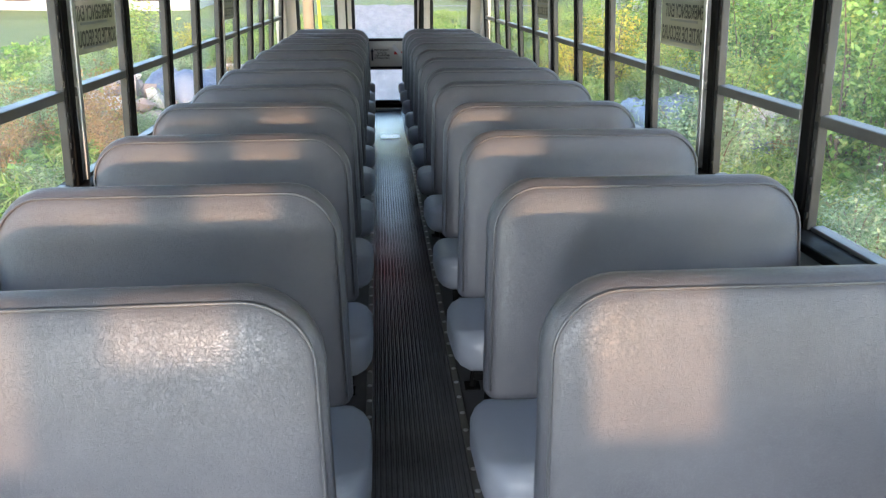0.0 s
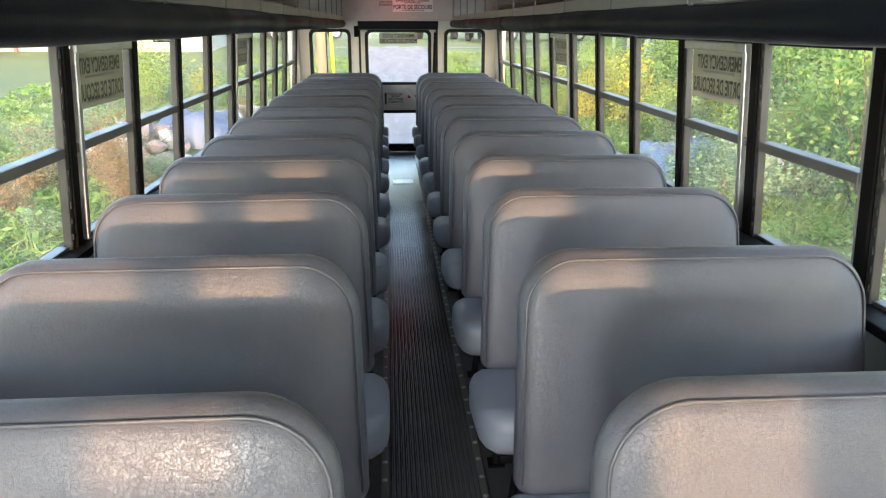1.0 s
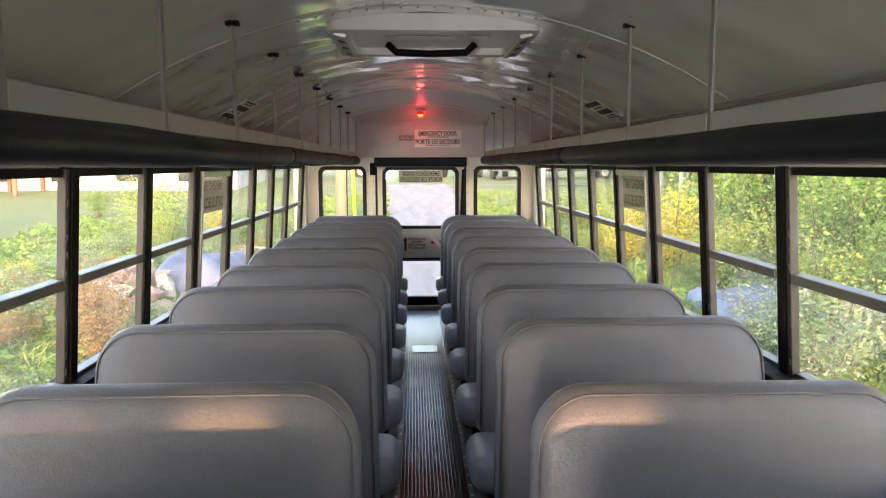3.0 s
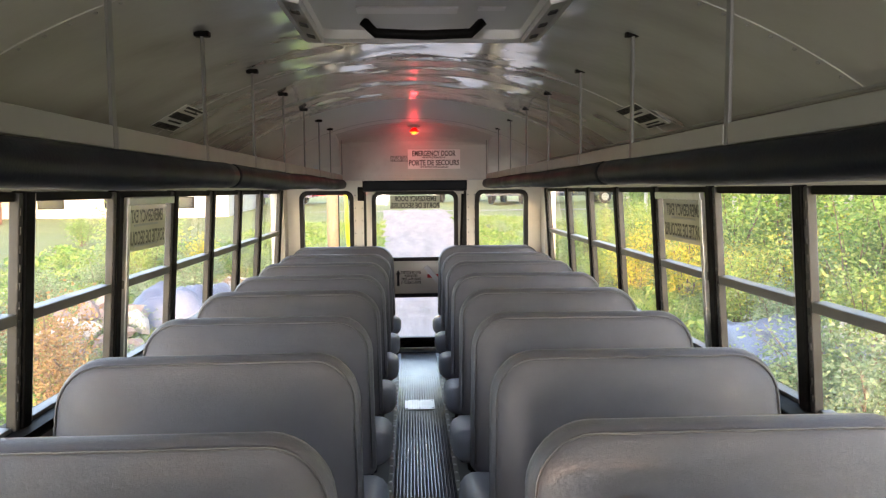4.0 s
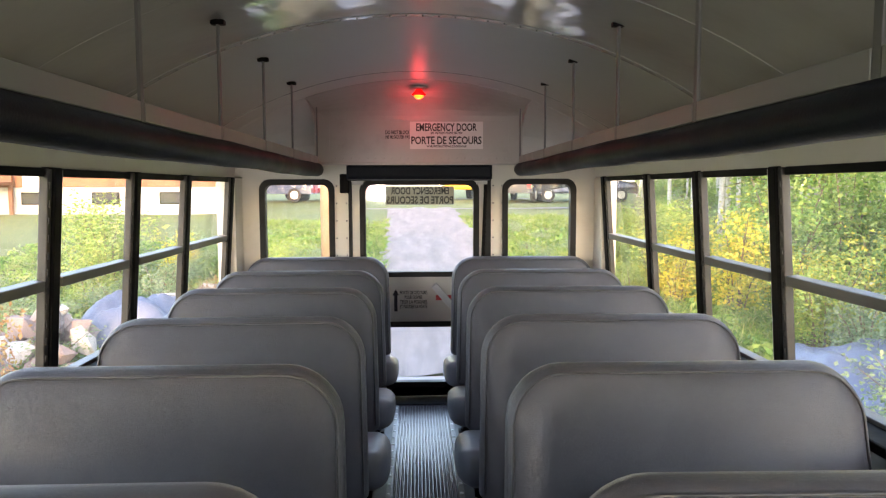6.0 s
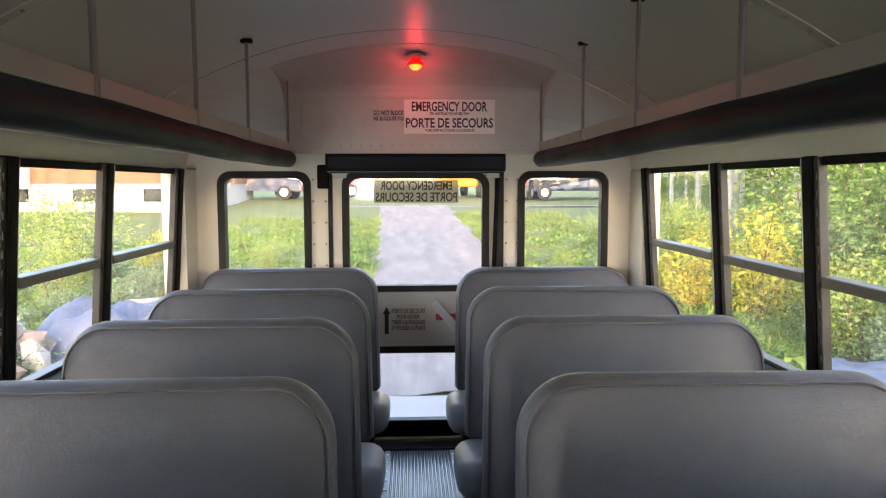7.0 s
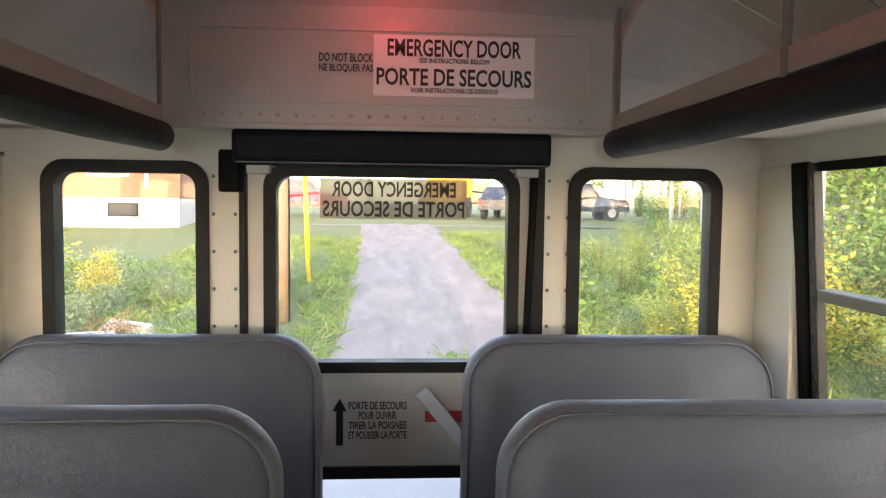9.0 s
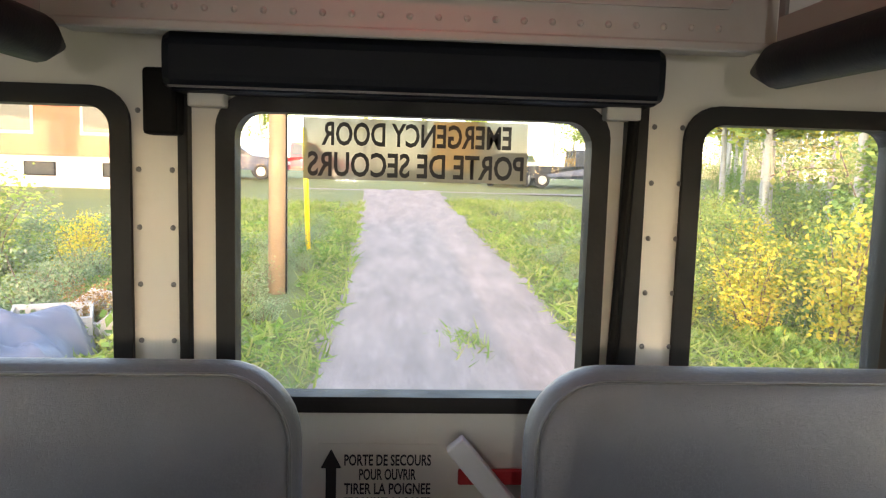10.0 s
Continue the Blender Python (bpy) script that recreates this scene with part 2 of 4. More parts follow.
def lettering(name, body, width, height, m, material, parent):
    """Flat letters of the built-in font, fitted to a width and a height, centred on m, facing its -Y."""
    cu = bpy.data.curves.new(name, "FONT")
    cu.body, cu.align_x, cu.align_y, cu.offset = body, "CENTER", "CENTER", 0.022
    cu.resolution_u = 3
    tmp = bpy.data.objects.new(name, cu)
    scene.collection.objects.link(tmp)
    me = bpy.data.meshes.new_from_object(tmp.evaluated_get(bpy.context.evaluated_depsgraph_get()))
    bpy.data.objects.remove(tmp)
    co = np.array([v.co for v in me.vertices])
    lo, hi = co.min(0), co.max(0)
    for v in me.vertices:
        x = (v.co.x - (lo[0] + hi[0]) / 2) * width / (hi[0] - lo[0])
        z = (v.co.y - (lo[1] + hi[1]) / 2) * height / (hi[1] - lo[1])
        v.co = m @ Vector((x, 0, z))
    me.materials.append(material)
    ob = new(name, me)
    ob.parent = parent
    return ob


def thing(name, label, category, group="", kind="", m=None):
    ob = new(name)
    ob.empty_display_size = 0.1
    if m is not None:
        ob.matrix_basis = m
    return tagged(ob, label, category, group, kind)


# ---- the bus: shell ----
CX, RZ = 0.018, 0.018  # centre line of the bus, lift of the rear wall and racks
POSTS = [7.80 - 0.6745 * k for k in range(15)]
ROWS_Y = [0.90 + 0.711 * i for i in range(12)]
FRONT, REAR, CROWN, ARCH = -2.6, 8.90, 2.058, 2.0


def arch_z(x):
    return CROWN - ARCH + math.sqrt(ARCH * ARCH - x * x)


def build_shell():
    floor = part("floor", boxed(-1.2, 1.2, FRONT, 8.74, -0.06, -0.004), FLOORMAT)
    tagged(floor, "dark grey rubber bus floor under the seats", "floor", kind="structure")
    # the arched ceiling, one sheet with thickness
    xs = np.linspace(-1.165, 1.165, 41)
    bm = bmesh.new()
    ring = [(x, arch_z(x)) for x in xs] + [(x, arch_z(x) + 0.04) for x in xs[::-1]]
    loft(bm, [[(x, y, z) for x, z in ring] for y in (FRONT, FRONT + 0.01, 2.2, 4.5, 6.79, 6.80)])
    tagged(part("ceiling", bm, CEIL), "glossy off-white curved sheet metal bus ceiling", "ceiling", kind="structure")
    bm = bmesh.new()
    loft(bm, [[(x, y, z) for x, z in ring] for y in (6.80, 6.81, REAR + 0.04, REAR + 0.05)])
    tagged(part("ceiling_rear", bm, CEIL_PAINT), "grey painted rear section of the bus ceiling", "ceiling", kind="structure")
    for nm in ("ceiling", "ceiling_rear"):
        ob = scene.objects[nm]
        ob.data.polygons.foreach_set("use_smooth", [abs(p.normal.z) > 0.5 for p in ob.data.polygons])
    # lapped seams with rivets
    for y, big in ((1.30, 1), (2.66, 1), (4.0, 1), (5.40, 1), (6.18, 0), (6.80, 1), (8.10, 0)):
        bm = bmesh.new()
        n = 41
        prof = [(-0.022, 0.001), (-0.020, -0.003), (0.020, -0.003), (0.022, 0.001)] if big else [(-0.006, 0.001), (-0.004, -0.002), (0.004, -0.002), (0.006, 0.001)]
        grid = [[bm.verts.new((x, y + dy, arch_z(x) + dz)) for dy, dz in prof] for x in np.linspace(-1.1, 1.1, n)]
        for a, b in zip(grid, grid[1:]):
            for k in range(3):
                bm.faces.new((a[k], a[k + 1], b[k + 1], b[k]))
        seam = tagged(part("ceiling_seam", bm, CEIL), "lapped sheet metal ceiling seam with a row of rivets" if big else "thin pressed ceiling seam", "trim", "ceiling seams", "structure")
        if big:
            bm = bmesh.new()
            for x in np.arange(-1.05, 1.06, 0.06):
                r = bmesh.ops.create_uvsphere(bm, u_segments=6, v_segments=4, radius=0.006)
                bmesh.ops.translate(bm, verts=r["verts"], vec=(x, y, arch_z(x) - 0.003))
            tagged(part("rivets", bm, GREYWALL, seam), kind="stuff")
    for s in (-1, 1):
        side = "left" if s < 0 else "right"
        wall = part("wall_" + side, boxed(s * 1.20, s * 1.26, FRONT, REAR, -0.06, 0.775), GREYWALL)
        tagged(wall, "grey painted steel side wall below the bus windows", "wall", kind="structure")
        band = bmesh.new()
        loft(band, [[(s * 1.195, y, 1.49), (s * 1.16, y, arch_z(1.165)), (s * 1.22, y, arch_z(1.165) + 0.03), (s * 1.26, y, 1.49)] for y in (FRONT, REAR)])
        tagged(part("wall_header_" + side, band, ENAMEL), "cream painted metal band above the bus windows", "wall", kind="structure")
        sill = part("window_sill_" + side, boxed(s * 1.15, s * 1.262, FRONT, 8.72, 0.755, 0.785, bevel=0.006), BLACK)
        tagged(sill, "dark metal ledge under the bus windows", "window sill", kind="structure")
        bead = bmesh.new()
        tube(bead, [(s * 1.10, FRONT, arch_z(1.10) - 0.004), (s * 1.10, 8.8, arch_z(1.10) - 0.004)], 0.007, 8)
        tagged(part("cove_trim_" + side, bead, STEEL), "thin metal bead between ceiling and side band", "trim", kind="structure")
        tail = part("wall_corner_" + side, boxed(CX + s * 1.165, CX + s * 1.26, 8.68, REAR, 0.785, 1.49, bevel=0.01), ENAMEL)
        tagged(tail, "cream painted rear corner panel of the bus", "wall", kind="structure")


def build_front():
    """Unseen front end behind the driver's place; windscreen openings set for sun patches."""
    panes = SUN_OPENINGS
    z0, z1 = 1.12, 1.67
    bm = boxed(-1.2, 1.2, FRONT - 0.06, FRONT, -0.06, z0)
    box(bm, -1.2, 1.2, FRONT - 0.06, FRONT, z1, 2.1)
    edges = [-1.2] + [e for p in panes for e in p] + [1.2]
    for a, b in zip(edges[::2], edges[1::2]):
        box(bm, a, b, FRONT - 0.06, FRONT, z0, z1)
    # raised sill that shortens the middle sun patch
    box(bm, -0.48, -0.27, FRONT - 0.06, FRONT, z0, 1.30)
    tagged(part("wall_front", bm, GREYWALL), "plain grey unseen front end with openings shaped for sun patches", "wall", kind="structure")


def window_unit(s, exit_sash, number):
    """A two-pane sliding bus window with its pillar, at the origin, the inside towards -s x. Far end at +y."""
    w = 0.6745
    label = "emergency exit bus window with a mirrored decal" if exit_sash else "two-pane sliding bus window in a dull metal frame"
    u = thing("window_%d" % number, label, "window", "side windows", "structure")
    X = lambda a, b: (min(s * a, s * b), max(s * a, s * b))
    far, near = w / 2, -w / 2
    part("pillar", box(bmesh.new(), *X(-0.026, 0.022), far - 0.026, far + 0.026, -0.36, 0.375, bevel=0.006), BLACK, u)
    # far stile with its latch track
    st = part("stile", box(bmesh.new(), *X(-0.018, 0.012), far - 0.054, far - 0.028, -0.345, 0.37, bevel=0.004), DULL, u)
    bm = bmesh.new()
    for z in np.arange(-0.3, 0.34, 0.055):
        box(bm, *X(-0.0215, -0.017), far - 0.049, far - 0.038, z, z + 0.022)
    part("latch_slots", bm, INK, st)
    part("stile", box(bmesh.new(), *X(-0.012, 0.03), near + 0.030, near + 0.056, -0.345, 0.37, bevel=0.004), ALU, u, "pale aluminium stile")
    part("rail", box(bmesh.new(), *X(-0.02, 0.025), near + 0.05, far - 0.06, -0.016, 0.018, bevel=0.004), BRONZE, u, "mid rail of the sliding sash")
    part("rail", box(bmesh.new(), *X(-0.01, 0.03), near + 0.05, far - 0.06, 0.345, 0.372, bevel=0.003), BLACK, u)
    part("rail", box(bmesh.new(), *X(-0.01, 0.03), near + 0.05, far - 0.06, -0.35, -0.322, bevel=0.003), BRONZE, u)
    for z0, z1, x in ((0.01, 0.355, 0.004), (-0.34, 0.0, 0.014)):
        p = part("pane", box(bmesh.new(), *X(x, x + 0.004), near + 0.045, far - 0.045, z0, z1), GLASS, u)
        p.visible_shadow = False
    if exit_sash:
        bm = bmesh.new()
        box(bm, *X(-0.035, -0.012), near + 0.055, far - 0.07, 0.318, 0.350, bevel=0.004)
        part("latch_bar", bm, ALU, u)
        part("sash_stile", box(bmesh.new(), *X(-0.03, 0.0), near + 0.056, near + 0.085, -0.33, 0.33, bevel=0.004), ALU, u)
        d = part("decal", box(bmesh.new(), *X(-0.0005, 0.001), near + 0.078, far - 0.088, 0.120, 0.325), FILM, u, "yellowed translucent exit decal")
        d.visible_shadow = False
        # letters face outwards, so they read mirrored from within
        m = pose(s * -0.003, 0, 0) @ pose(0, 0, 0, 0, 0, 90 * s)
        lettering("lettering", "EMERGENCY EXIT", 0.40, 0.056, m @ pose(0, 0, 0.268), FADED, d)
        lettering("lettering", "SORTIE DE SECOURS", 0.46, 0.062, m @ pose(0, 0, 0.175), FADED, d)
        bm = bmesh.new()
        for z in (0.225, 0.138):
            box(bm, *X(-0.003, -0.001), -0.14, 0.14, z, z + 0.010)
        part("small_print", bm, GREYWALL, d)
    return u


def build_windows():
    n = 1
    for s in (-1, 1):
        base = None
        for k, y in enumerate(POSTS):
            m = pose(CX + s * 1.205, y - 0.337, 1.120, 0, -4.0 * s, 0)
            if k in (3, 7):
                u = window_unit(s, True, n)
                u.matrix_basis = m
            elif base is None:
                base = u = window_unit(s, False, n)
                u.matrix_basis = m
            else:
                u = copy_thing(base, m)
                u.name = "window_%d" % n
            n += 1
        # wider last window beside the rear corner
        u = copy_thing(base, pose(CX + s * 1.205, POSTS[0] + 0.43, 1.120, 0, -4.0 * s, 0))
        u.scale = (1, 0.86 / 0.6745, 1)
        u.name = "window_%d" % n
        n += 1


def build_rear():
    earlier = set(scene.objects)
    y0, y1 = REAR, REAR + 0.05
    # wall with its openings, in strips
    door0, door1 = -0.445, 0.49
    lw, rw = (-1.012, -0.560), (0.589, 1.043)
    zb, zt = 0.83, 1.445
    bm = bmesh.new()
    box(bm, -1.26, door0, y0, y1, -0.06, zb)
    box(bm, door1, 1.26, y0, y1, -0.06, zb)
    box(bm, -1.26, 1.26, y0, y1, zt, 2.08)
    for a, b in ((-1.26, lw[0]), (lw[1], door0), (door1, rw[0]), (rw[1], 1.26)):
        box(bm, a, b, y0, y1, zb, zt)
    tagged(part("wall_rear", bm, ENAMEL), "cream painted rear wall of the bus with rivets", "wall", kind="structure")
    bm = bmesh.new()
    for x in (-0.462, -0.527, 0.508, 0.567):
        for z in np.arange(0.5, 1.5, 0.115):
            r = bmesh.ops.create_uvsphere(bm, u_segments=6, v_segments=4, radius=0.006)
            bmesh.ops.translate(bm, verts=r["verts"], vec=(x, y0, z))
    tagged(part("rivets", bm, GREYWALL, scene.objects["wall_rear"]), kind="stuff")
    for i, (a, b) in enumerate((lw, rw)):
        u = thing("window_%d" % (40 + i), "rear corner window with rounded black rubber gasket", "window", "rear windows", "structure")
        frm = frame_ring(bmesh.new(), rounded(a - 0.02, b + 0.02, zb - 0.02, zt + 0.02, 0.07, 0.05), rounded(a + 0.018, b - 0.018, zb + 0.018, zt - 0.018, 0.045, 0.03), y0 - 0.014, y1)
        part("gasket", frm, GASKET, u)
        p = part("pane", boxed(a, b, y0 + 0.02, y0 + 0.025, zb, zt), GLASS, u)
        p.visible_shadow = False
    # rear emergency door
    d = thing("door_1", "cream rear emergency door with two windows", "door", kind="structure")
    bm = bmesh.new()
    X0, X1 = -0.425, 0.445
    wx0, wx1 = -0.356, 0.395
    yd0, yd1 = y0 + 0.005, y0 + 0.045
    box(bm, X0, wx0, yd0, yd1, 0.0, 1.6)
    box(bm, wx1, X1, yd0, yd1, 0.0, 1.6)
    box(bm, wx0, wx1, yd0, yd1, 1.442, 1.6)
    box(bm, wx0, wx1, yd0, yd1, 0.494, 0.832)
    box(bm, wx0, wx1, yd0, yd1, 0.0, 0.085)
    part("leaf", bm, ENAMEL, d)
    for z0, z1 in ((0.832, 1.442), (0.085, 0.494)):
        part("gasket", frame_ring(bmesh.new(), rounded(wx0 - 0.02, wx1 + 0.02, z0 - 0.018, z1 + 0.018, 0.07, 0.03), rounded(wx0 + 0.018, wx1 - 0.018, z0 + 0.016, z1 - 0.018, 0.05, 0.012), yd0 - 0.016, yd1), GASKET, d)
        p = part("pane", boxed(wx0, wx1, yd0 + 0.012, yd0 + 0.017, z0, z1), GLASS, d)
        p.visible_shadow = False
    film = part("decal", boxed(-0.207, 0.249, yd0 + 0.006, yd0 + 0.008, 1.295, 1.419), FILM, d, "cracked yellowed exit decal on the glass")
    film.visible_shadow = False
    mir = pose(0.022, yd0 + 0.004, 0) @ Matrix.Diagonal((-1, 1, 1, 1))
    lettering("lettering", "EMERGENCY DOOR", 0.385, 0.048, mir @ pose(0, 0, 1.387), INK, film)
    lettering("lettering", "PORTE DE SECOURS", 0.44, 0.050, mir @ pose(0, 0, 1.326), INK, film)
    # writing and arrow on the panel
    plate = part("notice", boxed(-0.172, 0.08, yd0 - 0.003, yd0 + 0.001, 0.578, 0.742), ENAMEL, d, "black printed instructions")
    for i, (txt, w) in enumerate((("PORTE DE SECOURS", 0.183), ("POUR OUVRIR", 0.120), ("TIRER LA POIGNEE", 0.183), ("ET POUSSER LA PORTE", 0.183))):
        lettering("lettering", txt, w, 0.025, pose(-0.024, yd0 - 0.005, 0.708 - 0.0315 * i), INK, plate)
    bm = bmesh.new()
    x = -0.143
    vs = [bm.verts.new((x + a, yd0 - 0.005, z)) for a, z in ((-0.011, 0.581), (0.011, 0.581), (0.011, 0.690), (0.022, 0.690), (0, 0.732), (-0.022, 0.690), (-0.011, 0.690))]
    bm.faces.new(vs)
    part("arrow", bm, INK, plate)
    hb = boxed(0.125, 0.34, yd0 - 0.012, yd0 - 0.002, 0.655, 0.690, bevel=0.004)
    part("handle", hb, RED, d, "red emergency handle")
    gm = pose(0.175, yd0 - 0.045, 0.690, 0, 50, 0)
    guard = box(bmesh.new(), -0.10, 0.11, -0.028, 0.004, -0.022, 0.022, m=gm, bevel=0.004)
    part("handle_guard", guard, PLASTIC, d, "bent pale metal handle guard")
    # sill, dark rail and frame round the door
    sill = part("door_sill", boxed(-0.5, 0.55, 8.74, REAR + 0.045, -0.06, 0.012, bevel=0.006), BLACK)
    tagged(sill, "dark metal sill at the rear door", "door sill", kind="structure")
    kick = part("kick_rail", boxed(-0.42, 0.44, 8.905, 8.932, 0.0, 0.07, bevel=0.004), BLACK, d)
    for a, b, nm in ((-0.449, -0.429, "jamb_left"), (0.448, 0.493, "jamb_right")):
        tagged(part(nm, boxed(a, b, y0 - 0.012, y0 + 0.05, 0, 1.49, bevel=0.003), GASKET), "black rubber seal strip beside the rear door", "trim", kind="structure")
    box2 = part("lock_box", boxed(-0.500, -0.436, y0 - 0.06, y0, 1.372, 1.498, bevel=0.008), BLACK)
    tagged(box2, "black switch box beside the rear door", "switch box")
    strut = tube(bmesh.new(), [(0.458, y0 - 0.022, 1.45), (0.424, y0 - 0.022, 0.55)], [0.012, 0.012], 10)
    st = part("door_stay", strut, BLACK)
    tagged(st, "black door stay rod beside the rear window", "door stay")
    # padded roll above the door
    bm = bmesh.new()
    loft(bm, [[(x, 8.860 + a * (1 if -0.44 < x < 0.48 else 0.85), 1.509 + b * (1 if -0.44 < x < 0.48 else 0.85)) for a, b in rounded(-0.06, 0.06, -0.056, 0.056, 0.03, 0.03, 4)] for x in (-0.452, -0.437, -0.1, 0.2, 0.477, 0.492)])
    hp = thing("door_header_pad", "dark navy padded vinyl bumper above the rear door", "pad")
    part("cushion", bm, PAD, hp)
    part("seam", boxed(-0.44, 0.48, 8.802, 8.806, 1.458, 1.462), PIPING, hp)
    for bx in (-0.385, 0.43):
        part("bracket", boxed(bx - 0.035, bx + 0.035, 8.855, 8.90, 1.428, 1.456, bevel=0.004), HOUSING, hp, "small painted bracket")
    # bulkhead box above
    bk = thing("rear_bulkhead", "cream sheet metal housing above the rear door", "bulkhead", kind="structure")
    yb = 8.768
    xs = np.linspace(-0.645, 0.682, 24)
    bm = bmesh.new()

    def cove(x, yend, zend, y0=8.40, n=8):
        return [(x, y0 + (yend - y0) * math.sin(q), zend + (arch_z(x) - RZ - 0.003 - zend) * math.cos(q)) for q in np.linspace(0, math.pi / 2, n)]

    loft(bm, [cove(x, yb, 1.865) + [(x, yb, 1.566), (x, yb + 0.13, 1.566), (x, yb + 0.13, arch_z(x)), (x, 8.40, arch_z(x))] for x in xs])
    part("housing", bm, HOUSING, bk)
    for sg in (-1, 1):
        bm = bmesh.new()
        lim = 0.682 if sg > 0 else 0.645
        loft(bm, [cove(sg * x, REAR - 0.005, 1.615) + [(sg * x, REAR - 0.005, arch_z(x)), (sg * x, 8.40, arch_z(x))] for x in np.linspace(lim + 0.004, 1.16, 10)])
        part("rear_cove", bm, CEIL_PAINT, bk)
    part("access_panel", frame_ring(bmesh.new(), rounded(-0.558, 0.60, 1.628, 1.842, 0.02, 0.02), rounded(-0.552, 0.594, 1.634, 1.836, 0.014, 0.014), yb - 0.007, yb + 0.01), HOUSING, bk)
    part("flange", boxed(-0.655, 0.692, yb - 0.012, yb + 0.006, 1.552, 1.570, bevel=0.004), HOUSING, bk)
    bm = bmesh.new()
    for x in np.arange(-0.52, 0.58, 0.052):
        r = bmesh.ops.create_uvsphere(bm, u_segments=8, v_segments=5, radius=0.0065)
        bmesh.ops.translate(bm, verts=r["verts"], vec=(x, yb, 1.594))
    tagged(part("rivets", bm, HOUSING, bk), kind="stuff")
    sign = thing("exit_sign", "white decal with black bilingual emergency door lettering", "sign")
    part("backing", boxed(-0.040, 0.428, yb - 0.003, yb - 0.0005, 1.654, 1.828), PAPER, sign)
    for txt, w, h, z, xc in (("EMERGENCY DOOR", 0.388, 0.050, 1.792, 0.194), ("SEE INSTRUCTIONS BELOW", 0.205, 0.014, 1.756, 0.194), ("PORTE DE SECOURS", 0.450, 0.050, 1.709, 0.194), ("VOIR INSTRUCTIONS CE-DESSOUS", 0.255, 0.014, 1.671, 0.194)):
        lettering("lettering", txt, w, h, pose(xc, yb - 0.005, z), INK, sign)
    for txt, z in (("DO NOT BLOCK", 1.760), ("NE BLOQUER PAS", 1.729)):
        lettering("lettering", txt, 0.155, 0.025, pose(-0.118, yb - 0.003, z), INK, sign)
    for ob in set(scene.objects) - earlier:
        if ob.parent is None and ob is not sill:
            ob.location.z += RZ


def build_lamp():
    y = 8.57
    lp = thing("ceiling_lamp", "red warning lamp with amber bulb on the ceiling", "lamp", m=pose(CX, y, 2.036))
    rings = [(0.050, 0.0), (0.052, -0.010), (0.03, -0.014)]
    part("base", loft(bmesh.new(), [[(r * math.cos(a), r * math.sin(a), z) for a in np.linspace(0, 2 * math.pi, 24, endpoint=False)] for r, z in rings]), ALU, lp)
    rings = [(0.018, -0.012), (0.026, -0.025), (0.044, -0.045), (0.040, -0.050)]
    part("lens", loft(bmesh.new(), [[(r * math.cos(a), r * math.sin(a), z) for a in np.linspace(0, 2 * math.pi, 20, endpoint=False)] for r, z in rings]), REDLENS, lp, smooth=True)
    rings = [(0.030, -0.050), (0.026, -0.062), (0.010, -0.072)]
    part("bulb", loft(bmesh.new(), [[(r * math.cos(a), r * math.sin(a), z) for a in np.linspace(0, 2 * math.pi, 16, endpoint=False)] for r, z in rings]), AMBER, lp, smooth=True)
    li = new("red_light", bpy.data.lights.new("red_light", "POINT"))
    li.data.energy, li.data.color, li.data.shadow_soft_size = 0.16, (1.0, 0.05, 0.07), 0.03
    li.location = (CX, y, 1.955)


# ---- racks ----
def build_racks():
    for s in (-1, 1):
        rack = thing("luggage_rack", "overhead luggage rack with metal lip, rods and padded edge", "rack", "luggage racks", m=pose(CX, 0, RZ))
        # unseen shelf, coloured cream to bounce light up to the ceiling
        part("shelf", boxed(min(s * 0.66, s * 1.19), max(s * 0.66, s * 1.19), FRONT + 0.3, 8.72, 1.548, 1.562), ENAMEL, rack)
        ys = [FRONT + 0.3] + [p for p in POSTS[::-1] if p > FRONT + 0.5] + [8.72]
        for a, b in zip(ys, ys[1:]):
            part("lip", box(bmesh.new(), min(s * 0.635, s * 0.652), max(s * 0.635, s * 0.652), a + 0.012, b - 0.012, 1.560, 1.606, bevel=0.003), STEEL, rack)
        for y in ys[1:]:
            yy = min(y, 8.70)
            part("rod", boxed(s * 0.64 - 0.004, s * 0.64 + 0.004, yy - 0.011, yy + 0.011, 1.55, arch_z(0.64) - RZ + 0.002, bevel=0.002), GREYWALL, rack)
            part("foot", boxed(s * 0.64 - 0.022, s * 0.64 + 0.022, yy - 0.014, yy + 0.014, arch_z(0.64) - RZ - 0.012, arch_z(0.64) - RZ + 0.004, bevel=0.003), BLACK, rack)
        for a, b in ((FRONT + 0.3, 0.8), (0.805, 4.70), (4.705, 8.80)):
            pts = [a, a + 0.03] + list(np.arange(a + 0.3, b - 0.2, 0.25)) + [b - 0.09, b]
            rad = [0.040, 0.042] + [0.042 + 0.002 * math.sin(7 * q) for q in np.arange(a + 0.3, b - 0.2, 0.25)] + [0.042, 0.010 if b > 8 else 0.040]
            part("edge_pad", tube(bmesh.new(), [(s * 0.645, p, 1.520 + 0.003 * math.sin(3 * p)) for p in pts], rad, 16), PAD, rack, "dark navy padded vinyl edge roll", smooth=True)


